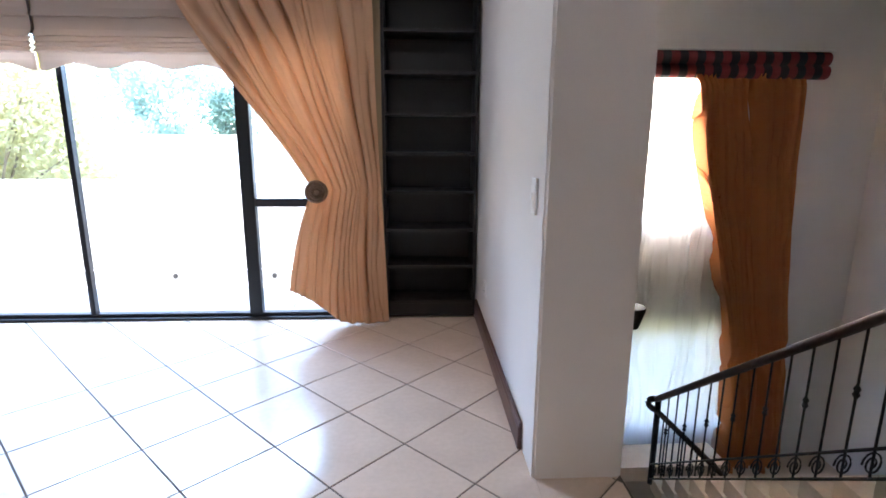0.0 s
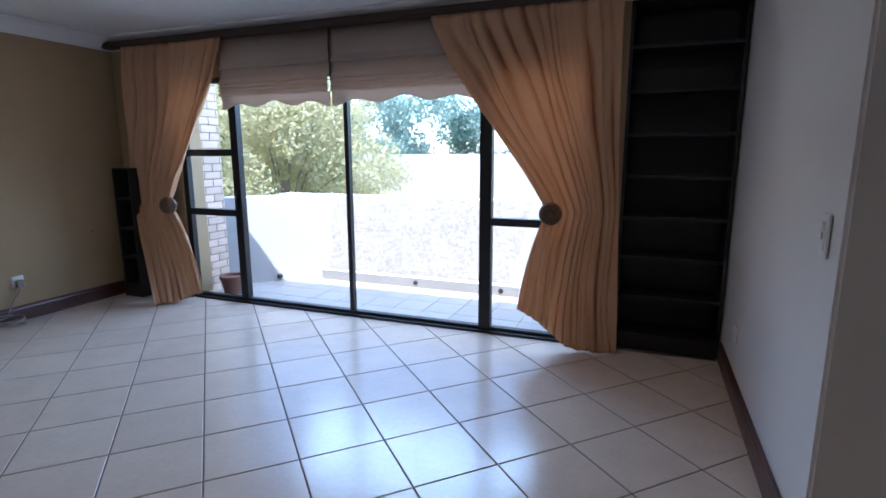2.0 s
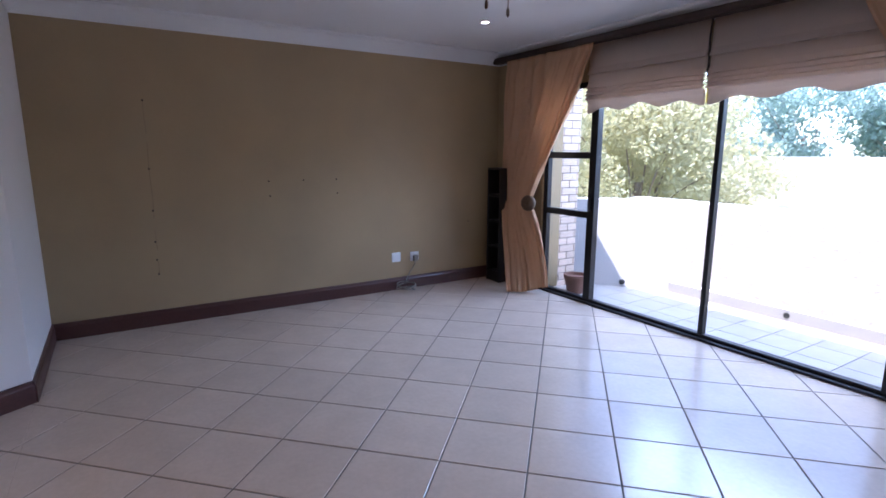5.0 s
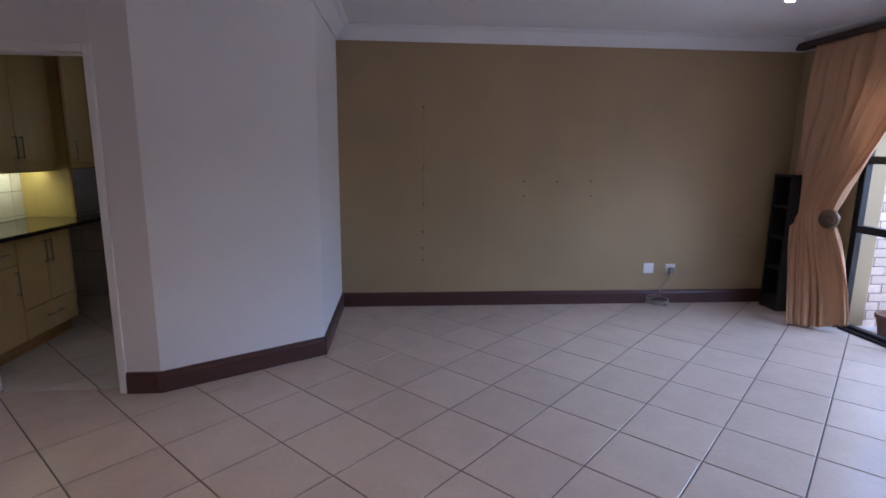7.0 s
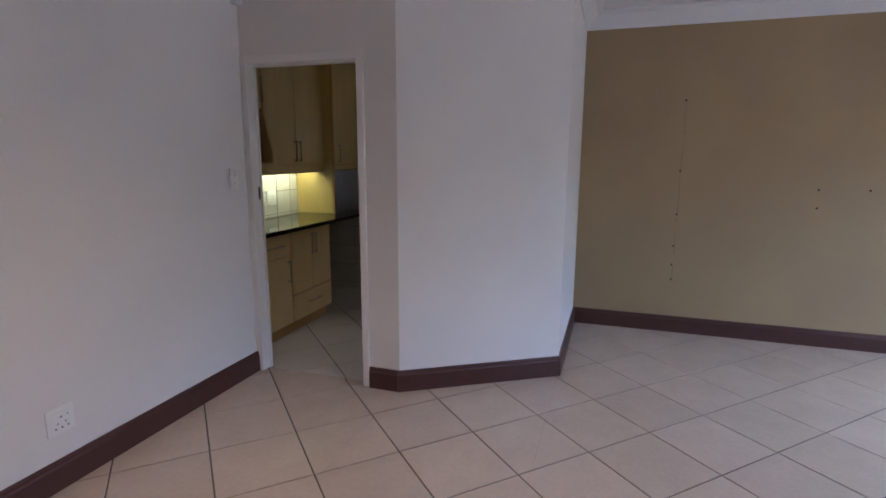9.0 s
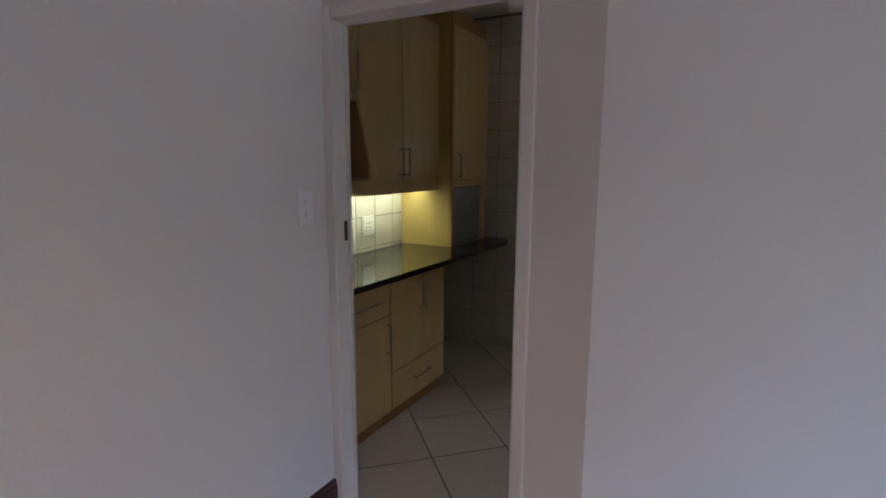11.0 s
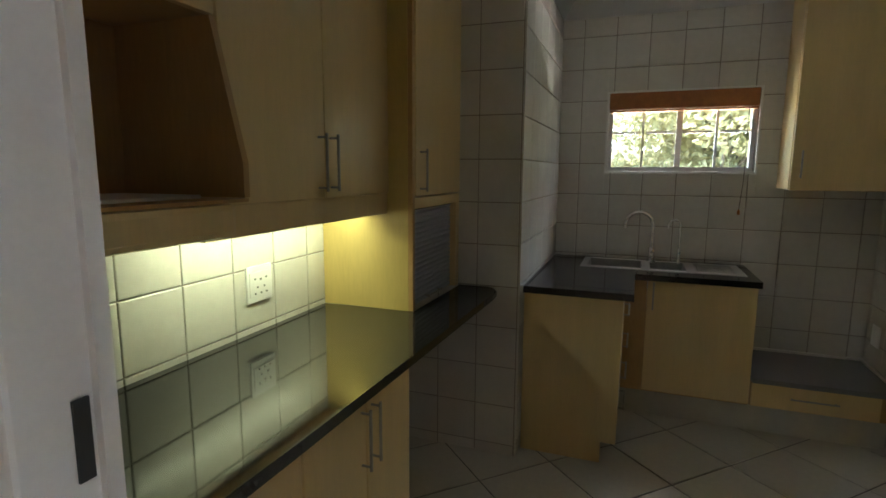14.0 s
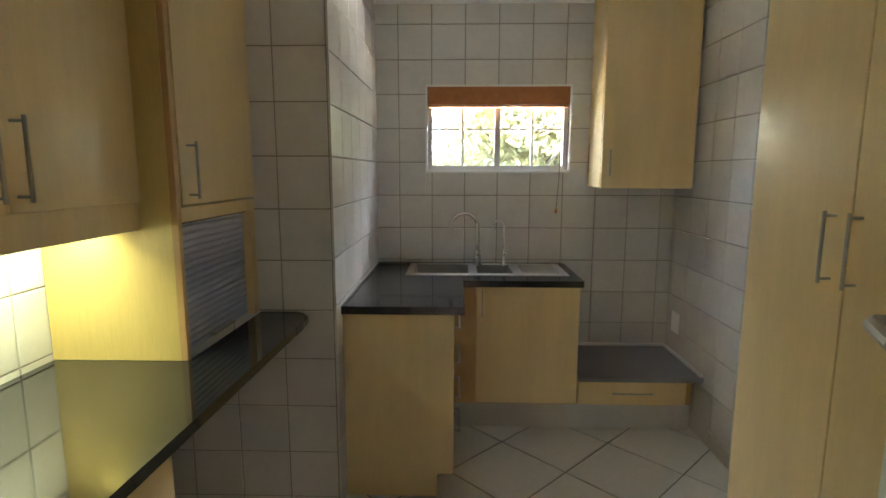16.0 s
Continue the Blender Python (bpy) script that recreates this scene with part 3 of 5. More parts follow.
def roman_blind(x0, x1, seed):
    b = thing("roman_blind", "cream roman blind drawn up with a scalloped hem", "blind", "roman blinds", ((x0 + x1) / 2, 2.40, 2.5))
    bm = bmesh.new()
    n = 48
    prof = [(2.54, 0.0), (2.31, 0.012), (2.258, 0.034), (2.254, 0.006), (2.165, 0.016), (2.125, 0.046), (2.121, 0.014), (2.088, 0.054), (2.084, 0.020), (2.055, 0.060), (2.051, 0.024), (2.020, 0.062), (2.014, 0.018), (1.975, 0.010)]
    rows = []
    for z, d in prof:
        rows.append([bm.verts.new((x0 + (x1 - x0) * i / n, 2.405 - d - 0.006 * noise.noise(Vector((i * 0.2, z * 5, seed))), z + 0.006 * noise.noise(Vector((i * 0.12, z * 9, seed))) * (z < 2.5))) for i in range(n + 1)])
    hem = [bm.verts.new((x0 + (x1 - x0) * i / n, 2.396, 1.925 - 0.022 * math.cos(2 * math.pi * 3.0 * i / n) - 0.012 * math.cos(2 * math.pi * i / n))) for i in range(n + 1)]
    rows.append(hem)
    for r0, r1 in zip(rows, rows[1:]):
        for i in range(n):
            bm.faces.new((r0[i], r0[i + 1], r1[i + 1], r1[i]))
    for r in rows[1:-1]:
        for i in range(n):
            bm.edges.get((r[i], r[i + 1])).smooth = False
    ob = part("cloth", bm, M_BLIND, b)
    for p in ob.data.polygons:
        p.use_smooth = True
    md = ob.modifiers.new("thick", "SOLIDIFY")
    md.thickness = 0.005
    part("headrail", boxes((x0, 2.408, 2.50, x1, 2.418, 2.54)), M_TRIM, b)


roman_blind(-1.96, -0.765, 1)
roman_blind(-0.74, 0.62, 2)
single("blind_lining_strip", boxes((-0.765, 2.412, 1.91, -0.735, 2.416, 2.12)), M_TAG, "narrow yellow lining strip between the blinds", "lining")
single("hanging_cord", tube([(-0.752, 2.39, 2.54), (-0.756, 2.38, 2.38), (-0.75, 2.385, 2.2), (-0.753, 2.39, 2.1)], 0.008), M_RAIL, "dark cord bundle between the roman blinds", "cord")

# ---- bookcases ----


def bookcase(name, label, x0, x1, y0, y1, h, levels, first):
    e = thing(name, label, "bookcase", at=((x0 + x1) / 2, (y0 + y1) / 2, 0))
    t = 0.024
    part("side", boxes((x0, y0, 0, x0 + t, y1, h), bevel=0.002), M_BLACKW, e)
    part("side", boxes((x1 - t, y0, 0, x1, y1, h), bevel=0.002), M_BLACKW, e)
    part("back", boxes((x0 + t, y1 - 0.01, 0, x1 - t, y1, h)), M_BLACKW, e)
    part("plinth", boxes((x0 + t, y0 + 0.01, 0, x1 - t, y0 + 0.03, first - 0.002)), M_BLACKW, e)
    for k in range(levels):
        z = first + (h - t - first) * k / (levels - 1)
        part("shelf", boxes((x0 + t, y0 + 0.006, z, x1 - t, y1 - 0.01, z + t), bevel=0.002), M_BLACKW, e)


bookcase("tall_bookcase", "tall black-stained wooden bookcase with empty shelves", 1.66, 2.40, 2.47, 2.79, 2.53, 9, 0.10)
bookcase("low_bookcase", "low black-stained wooden bookcase in the corner", -3.275, -3.03, 2.19, 2.415, 1.345, 5, 0.10)

# ---- wall fittings ----


def plate(name, label, cat, m, w, h, slots=(), switches=(), group=""):
    """A moulded plate facing +y in its own space, standing on the wall at m."""
    e = new(name)
    e.matrix_world = m
    tagged(e, label, cat, group)

    def put(nm, bm, material, lab=""):
        bmesh.ops.transform(bm, matrix=m, verts=bm.verts)
        return part(nm, bm, material, e, lab)

    put("cover", boxes((-w / 2, 0.0, -h / 2, w / 2, 0.009, h / 2), bevel=0.003), M_PLASTIC)
    put("centre", boxes((-w / 2 + 0.01, 0.009, -h * 0.33, w / 2 - 0.01, 0.0125, h * 0.33), bevel=0.001), M_PLASTIC)
    for x, z, a, b in slots:
        put("slot", boxes((x - a, 0.0115, z - b, x + a, 0.0132, z + b)), M_DARKPL, "dark socket hole")
    for x, z, a, b in switches:
        put("rocker", boxes((x - a, 0.012, z - b, x + a, 0.019, z + b), bevel=0.003), M_PLASTIC)
    return e


SK = [(-0.018, -0.012, 0.004, 0.003), (0.018, -0.012, 0.004, 0.003), (0.0, 0.016, 0.004, 0.004), (-0.03, 0.02, 0.004, 0.003)]
TOW = Matrix.Rotation(radians(-90), 4, "Z")     # faces +x
plate("wall_socket", "white square blank socket plate on the tan wall", "socket", Matrix.Translation((XL, 1.024, 0.37)) @ TOW, 0.105, 0.105)
plate("wall_socket", "white square wall socket with a plugged cable", "socket", Matrix.Translation((XL, 1.255, 0.36)) @ TOW, 0.105, 0.105, SK)
plate("wall_socket", "white square wall socket on the white wall", "socket", Matrix.Translation((-0.188, YW, 0.322)), 0.125, 0.125, SK + [(0.0, -0.034, 0.004, 0.004), (0.028, -0.034, 0.004, 0.004), (-0.028, -0.034, 0.004, 0.004)])
plate("light_switch", "white upright double light switch", "light switch", Matrix.Translation((-1.434, YW, 1.347)), 0.075, 0.135, (), [(0, 0.024, 0.011, 0.011), (0, -0.024, 0.011, 0.011)])
plate("light_switch", "white upright light switch on the thick wall", "light switch", Matrix.Translation((XR, 0.49, 1.215)) @ Matrix.Rotation(radians(90), 4, "Z"), 0.075, 0.15, (), [(0, 0.0, 0.011, 0.014)])
plate("wall_socket", "small white socket low on the thick wall", "socket", Matrix.Translation((XR, 1.93, 0.38)) @ Matrix.Rotation(radians(90), 4, "Z"), 0.105, 0.105, SK)

pl = thing("cable_coil", "coiled beige cable hanging from the socket to the floor", "cable", at=(XL + 0.06, 1.2, 0.0))
pts = [(XL + 0.03, 1.255, 0.34), (XL + 0.035, 1.245, 0.28), (XL + 0.03, 1.19, 0.20), (XL + 0.05, 1.14, 0.14), (XL + 0.09, 1.09, 0.09)]
for k in range(66):
    a = 2 * math.pi * k / 22
    pts.append((XL + 0.115 + 0.085 * math.cos(a + 2.5) + 0.008 * math.sin(a * 0.7), 1.09 + 0.11 * math.sin(a + 2.5), 0.085 - 0.072 * k / 66 + 0.012 * math.sin(a * 1.3)))
part("cord", tube(pts, 0.006, 6), M_CABLE, pl, smooth=True)
part("plug", boxes((XL + 0.013, 1.228, 0.312, XL + 0.055, 1.282, 0.378), bevel=0.008), M_CABLE, pl, "grey plug")
sn = thing("alarm_sensor", "small white alarm sensor high in the corner", "alarm sensor", at=(-1.50, YW + 0.05, 2.47))
part("body", boxes((-1.56, YW + 0.002, 2.41, -1.50, YW + 0.05, 2.53), bevel=0.012), M_PLASTIC, sn)
part("lens", boxes((-1.553, YW + 0.05, 2.42, -1.507, YW + 0.058, 2.46), bevel=0.004), M_TRIM, sn)

# marks left on the tan wall: drilled holes and a filled cable chase
for y, z in ((-1.30, 1.94), (-1.30, 1.377), (-1.30, 1.02), (-1.305, 0.75), (-1.306, 0.59), (-1.301, 0.464), (-0.313, 1.247), (-0.309, 1.106), (0.359, 1.251), (0.367, 1.108), (0.02, 1.249), (1.994, 0.71)):
    single("wall_hole", lathe([(0.0, 0.0), (0.009, 0.0), (0.006, 0.002), (0.0, 0.002)], 10, Matrix.Translation((XL, y, z)) @ Matrix.Rotation(radians(90), 4, "Y")), M_RAIL, "small brown drill hole in the tan wall", "wall mark", "drill holes")
bm = bmesh.new()
prev = None
for k in range(60):
    z = 0.45 + 1.5 * k / 59
    y = -1.297 + 0.006 * noise.noise(Vector((z * 4, 1, 2)))
    wd = 0.003 + 0.0035 * abs(noise.noise(Vector((z * 9, 5, 2))))
    cur = [bm.verts.new((XL + 0.0012, y - wd, z)), bm.verts.new((XL + 0.0012, y + wd, z))]
    if prev and noise.noise(Vector((z * 7, 8, 1))) > -0.2:
        bm.faces.new((prev[0], prev[1], cur[1], cur[0]))
    prev = cur
M_CRACK = mat("old_filler", (0.30, 0.21, 0.12), 0.8, grain=100, vary=0.2)
single("plaster_crack", bm, M_CRACK, "filled cable chase running down the tan wall", "wall mark")

# ceiling downlight and fan
for dlx, dly, dlw, dls in DOWNLIGHTS:
    dl = thing("downlight", "small recessed ceiling downlight, lit", "downlight", "ceiling downlights", (dlx, dly, CEIL))
    part("ring", lathe([(0.034, -0.004), (0.038, -0.006), (0.044, -0.004), (0.044, -0.0005), (0.034, -0.0005)], 24, Matrix.Translation((dlx, dly, CEIL))), M_TRIM, dl, smooth=True)
    part("bulb", lathe([(0.0, -0.007), (0.014, -0.0065), (0.026, -0.004), (0.031, -0.001), (0.0, -0.0008)], 20, Matrix.Translation((dlx, dly, CEIL))), M_LAMP, dl)


def fan(x, y):
    f = thing("ceiling_fan", "ceiling fan with pale wooden blades and pull chains", "ceiling fan", at=(x, y, CEIL))
    m = Matrix.Translation((x, y, 0))
    part("rod", lathe([(0.012, 2.45), (0.012, CEIL - 0.03)], 10, m), M_BRASS, f, smooth=True)
    part("canopy", lathe([(0.03, CEIL - 0.07), (0.065, CEIL - 0.02), (0.07, CEIL - 0.001)], 20, m), M_BRASS, f, smooth=True)
    part("motor", lathe([(0.05, 2.35), (0.10, 2.365), (0.125, 2.40), (0.11, 2.445), (0.04, 2.47)], 24, m), M_BRASS, f, smooth=True)
    for k in range(5):
        a = radians(104 + 72 * k)
        bm = bmesh.new()
        r = [(0.19, -0.045), (0.24, -0.06), (0.60, -0.07), (0.64, -0.045), (0.65, 0.0), (0.64, 0.045), (0.60, 0.07), (0.24, 0.06), (0.19, 0.045)]
        lo = [bm.verts.new((p, q, -0.004 + 0.15 * q)) for p, q in r]
        hi = [bm.verts.new((p, q, 0.004 + 0.15 * q)) for p, q in r]
        bm.faces.new(lo[::-1])
        bm.faces.new(hi)
        for i in range(len(r)):
            bm.faces.new((lo[i], lo[(i + 1) % len(r)], hi[(i + 1) % len(r)], hi[i]))
        rot = Matrix.Translation((x, y, 2.41)) @ Matrix.Rotation(a, 4, "Z")
        bmesh.ops.transform(bm, matrix=rot, verts=bm.verts)
        bl = part("blade", bm, M_FANWOOD, f)
        bm = boxes((0.09, -0.02, -0.012, 0.26, 0.02, -0.006), bevel=0.002)
        bmesh.ops.transform(bm, matrix=rot, verts=bm.verts)
        part("bracket", bm, M_BRASS, bl)
    for dx, dy, z in ((0.0, 0.0, 2.117), (-0.04, -0.09, 2.147)):
        c = part("pull_chain", lathe([(0.0025, z + 0.03), (0.0025, 2.36)], 6, Matrix.Translation((x + dx, y + dy, 0))), M_BRASS, f)
        part("bob", lathe([(0.002, z), (0.008, z + 0.008), (0.008, z + 0.03), (0.003, z + 0.04)], 10, Matrix.Translation((x + dx, y + dy, 0))), M_BRASS, c, smooth=True)


fan(-0.22, 0.0)

# ---- balcony ----
pt = thing("plant_pot", "terracotta pot on the balcony floor", "pot", at=(-2.33, 2.75, -0.03))
part("pot", lathe([(0.0, -0.03), (0.09, -0.03), (0.12, 0.14), (0.135, 0.14), (0.135, 0.18), (0.118, 0.18), (0.11, 0.15), (0.0, 0.15)], 24, Matrix.Translation((-2.33, 2.74, 0))), M_TERRA, pt, smooth=True)
for x, y in ((-2.22, 3.37), (-0.55, 3.655), (0.45, 3.655)):
    single("drain_outlet", lathe([(0.0, -0.04), (0.028, -0.04), (0.028, 0.0), (0.018, 0.0), (0.0, -0.005)], 14, Matrix.Translation((x, y, 0.03)) @ Matrix.Rotation(radians(90), 4, "X")), M_DARKPL, "small dark round drain outlet in the parapet", "drain", "drain outlets")


def leaves(name, blobs, count, size, material, seed, parent):
    rnd = random.Random(seed)
    vs, fs = [], []
    tot = sum(b[3] ** 2 for b in blobs)
    for cx, cy, cz, r, sq in blobs:
        for _ in range(int(count * r * r / tot)):
            d = Vector((rnd.gauss(0, 1), rnd.gauss(0, 1), rnd.gauss(0, 1))).normalized() * r * (rnd.random() ** 0.4)
            c = Vector((cx + d.x, cy + d.y, cz + d.z * sq))
            a = Vector((rnd.gauss(0, 1), rnd.gauss(0, 1), rnd.gauss(0, 1))).normalized()
            b = a.orthogonal().normalized()
            s = size * rnd.uniform(0.6, 1.3)
            k = len(vs)
            vs += [c - a * s, c + b * s * 0.45, c + a * s, c - b * s * 0.45]
            fs.append((k, k + 1, k + 2, k + 3))
    me = bpy.data.meshes.new(name)
    me.from_pydata([tuple(v) for v in vs], [], fs)
    me.materials.append(material)
    ob = new(name, me)
    ob.parent = parent
    ob.matrix_parent_inverse = parent.matrix_world.inverted()
    return ob


def tree(label, x, y, h, r, material, seed, count=5000, size=0.11, base=-3.1):
    rnd = random.Random(seed)
    t = thing("tree", label, "tree", "trees", (x, y, base))
    bm = tube([(x, y, base), (x + 0.1, y, base + h * 0.3), (x - 0.05, y + 0.1, base + h * 0.6)], 0.12, 8, taper=0.09)
    blobs = []
    for k in range(11):
        a, e = rnd.uniform(0, 6.28), rnd.uniform(0.15, 1.0)
        px, py, pz = x + r * 0.75 * e * math.cos(a), y + r * 0.75 * e * math.sin(a), base + h * rnd.uniform(0.42, 0.92)
        blobs.append((px, py, pz, r * rnd.uniform(0.25, 0.5), rnd.uniform(0.55, 0.9)))
        tube([(x, y, base + h * 0.4), ((x + px) / 2, (y + py) / 2, (base + h * 0.45 + pz) / 2 + 0.1), (px, py, pz)], 0.028, 5, bm=bm, taper=0.015)
    part("trunk", bm, M_BARK, t, smooth=True)
    leaves("crown", blobs, count, size, material, seed, t)


tree("light green feathery tree beyond the balcony", -6.0, 8.4, 6.6, 2.6, M_LEAF, 3, 20000, 0.06)
tree("light green feathery tree beyond the balcony", -8.6, 9.6, 7.2, 3.0, M_LEAF, 5, 18000, 0.065)
tree("light green feathery tree beyond the balcony", -7.0, 12.6, 6.0, 2.2, M_LEAF, 8, 11000, 0.065)
for k, (x, y, h) in enumerate(((-11, 27, 9), (-5.0, 29, 8.6), (1.0, 28, 8.8), (7.0, 30, 8.4), (12, 27, 8.0), (-17, 24, 9.5), (-22, 19, 10), (18, 29, 8.5), (24, 28, 8), (-8.0, 31, 7.6), (-2.2, 32, 7.4), (4.0, 31, 7.8), (9.6, 33, 7.6), (-14, 29, 8.0))):
    tree("large dark green tree behind the boundary wall", x, y, h, 3.6, M_LEAF2, 20 + k, 4800, 0.14)
tree("bushy green tree outside the kitchen window", -9.6, -3.3, 7.2, 3.0, M_LEAF, 41, 30000, 0.06)
tree("bushy green tree outside the kitchen window", -11.5, -5.6, 7.4, 3.2, M_LEAF, 42, 22000, 0.075)
tree("bushy green tree outside the kitchen window", -11.0, -0.6, 7.0, 3.0, M_LEAF2, 43, 22000, 0.075)
tree("bushy green tree outside the kitchen window", -8.9, -2.7, 6.6, 2.2, M_LEAF, 44, 22000, 0.06)
tree("bushy green tree outside the kitchen window", -10.4, -3.9, 6.8, 2.6, M_LEAF, 47, 22000, 0.07)

# ---- stairwell ----
curtain("stair_curtain", M_OCHRE, "long ochre curtain at the tall stair window", (6.60, 4.72), (5.22, 4.72), ((6.88, 4.72), (6.02, 4.68)), (7.0, 4.72), (6.12, 4.68), 2.20, -1.5, -3.08, 15, 0.20, seed=12)
sh = curtain("sheer_curtain", M_SHEER, "white sheer curtain over the stair window", (6.2, 4.80), (4.0, 4.80), ((6.2, 4.80), (4.0, 4.80)), (6.2, 4.80), (4.0, 4.80), 2.25, -1.2, -3.08, 18, 0.022, seed=15)
pm = thing("plaid_pelmet", "red and dark plaid padded curtain pelmet in two rolls", "pelmet", at=(5.6, 4.7, 2.4))
for z in (2.365, 2.215):
    for k in range(26):
        x0 = 4.18 + 0.1025 * k
        bm = bmesh.new()
        lathe([(0.080, 0.0), (0.083, 0.01), (0.083, 0.0925), (0.080, 0.1025)], 14, Matrix.Translation((x0, 4.70, z)) @ Matrix.Rotation(radians(90), 4, "Y"), bm)
        part("check", bm, M_PLAID if k % 2 else M_PLAID2, pm, smooth=True)
single("window_reveal_board", boxes((4.1, 4.62, 2.452, 6.88, 4.925, 2.467)), M_TRIM, "white board above the stair curtain", "pelmet board")

rg = thing("stair_railing", "wrought iron stair railing with a dark wooden handrail", "railing", at=(4.5, 4.3, -2.4))
RA, RB = Vector((4.565, 0.08, 1.18)), Vector((4.73, 3.84, -1.56))
path = [RA.lerp(RB, k / 20) for k in range(21)]
for k in range(1, 9):
    a = math.pi * k / 8
    path.append(RB + Vector((-0.07 * math.sin(a), 0.10 * math.sin(a) * 0.6, -0.07 + 0.07 * math.cos(a))))
part("handrail", tube(path, 0.036, 10), M_RAIL, rg, "dark brown wooden handrail", smooth=True)
RC2 = RB + Vector((0.0, 0.0, -0.14))
RD = Vector((5.4, 3.2, -2.3))
part("handrail", tube([RC2.lerp(RD, k / 10) for k in range(11)], 0.034, 10), M_RAIL, rg, "dark brown wooden handrail", smooth=True)
part("newel", tube([RB + Vector((0.02, 0, -0.02)), RB + Vector((0.02, 0, -1.12))], 0.035, 10), M_IRON, rg, smooth=True)
part("bottom_rail", tube([p + Vector((0, 0, -0.86)) for p in (RA, RB)], 0.012, 6), M_IRON, rg)
part("bottom_rail", tube([p + Vector((0, 0, -1.06)) for p in (RA, RB)], 0.012, 6), M_IRON, rg)
for k in range(19):
    p = RA.lerp(RB, (k + 0.5) / 19)
    b = part("baluster", tube([p + Vector((0, 0, -0.02)), p + Vector((0, 0, -1.06))], 0.0085, 6), M_IRON, rg)
    if k % 2:
        part("knot", lathe([(0.009, -0.5), (0.022, -0.475), (0.014, -0.455), (0.022, -0.435), (0.009, -0.41)], 8, Matrix.Translation(p)), M_IRON, b, smooth=True)
    c0 = p + Vector((0, 0, -0.96))
    dd = (RB - RA).normalized() * 0.085
    sc = []
    for q in range(26):
        a = q / 25 * 3.4 * math.pi
        rr = 1.0 - 0.72 * q / 25
        sc.append(c0 + dd * (rr * math.cos(a)) + Vector((0, 0, 0.085 * rr * math.sin(a))))
    part("scroll", tube(sc, 0.0065, 5), M_IRON, rg)
for k in range(14):
    p = RC2.lerp(RD, (k + 0.5) / 14)
    part("baluster", tube([p, p + Vector((0, 0, -0.75))], 0.0085, 6), M_IRON, rg)
for k in range(13):
    q = RA.lerp(RB, (k + 0.5) / 13) + Vector((0, 0, -1.14))
    d = (RB - RA)
    d.z = 0
    d.normalize()
    n = Vector((-d.y, d.x, 0)) * -1
    bm = bmesh.new()
    run = (RB - RA).length * 0.5 / 13 * 0.86
    c = q + n * 0.55
    box(bm, -run, -0.52, -0.17, run, 0.52, 0.0, bevel=0.006, m=Matrix.Translation(c) @ Matrix.Rotation(math.atan2(d.y, d.x), 4, "Z"))
    setting("stair_step", bm, M_TILE, "tiled stair tread", "step")
setting("stair_landing", boxes((3.0, 4.12, -2.86, 5.9, 4.62, -2.66)), M_TILE, "tiled half landing", "landing")
ws = thing("wall_sconce", "dark metal wall light above the stairs", "wall light", at=(XR2, 0.95, 0.5))
bm = bmesh.new()
lathe([(0.0, 0.0), (0.045, 0.0), (0.075, 0.10), (0.072, 0.115), (0.0, 0.115)], 16, Matrix.Translation((3.06, 0.95, 0.46)), bm)
part("shade", bm, M_IRON, ws, smooth=True)
part("arm", tube([(XR2 + 0.005, 0.95, 0.47), (2.96, 0.95, 0.43), (3.06, 0.95, 0.46)], 0.009, 8), M_IRON, ws, smooth=True)

# ---- kitchen ----


def bar_handle(a, b, out, parent, r=0.0048):
    """A bar handle between a and b, standing off along out by two posts."""
    a, b, out = Vector(a), Vector(b), Vector(out)
    d = (b - a).normalized()
    h = part("handle", tube([a + out - d * 0.012, b + out + d * 0.012], r, 8), M_STEEL, parent, "brushed steel bar handle", smooth=True)
    for p in (a, b):
        part("post", tube([p, p + out], r * 0.75, 8), M_STEEL, h, smooth=True)
    return h


def front(parent, name, x0, y0, z0, x1, y1, z1, handle=None, out=(0, 0, 0), material=None):
    p = part(name, boxes((x0, y0, z0, x1, y1, z1), bevel=0.003), material or M_MAPLE, parent)
    if handle:
        bar_handle(handle[0], handle[1], out, p)
    return p


# worktop with a rounded tapering end
TOPZ = 0.912
pl = [(-1.665, KY0 + 0.008), (-1.665, -4.265), (-2.2, -4.247), (-2.9, -4.232), (-3.4, -4.222), (-3.70, -4.214), (-3.80, -4.22), (-3.845, -4.25), (-3.858, -4.29), (-3.858, -4.44), (-3.264, -4.44), (-3.264, KY0 + 0.008)]
bm = prism(pl[::-1], TOPZ - 0.032, TOPZ)
bmesh.ops.bevel(bm, geom=[e for e in bm.edges if abs(e.verts[0].co.z - TOPZ) < 1e-5 and abs(e.verts[1].co.z - TOPZ) < 1e-5], offset=0.006, segments=2, affect="EDGES")
single("worktop", bm, M_GRANITE, "polished black granite worktop with a tapered end", "worktop")


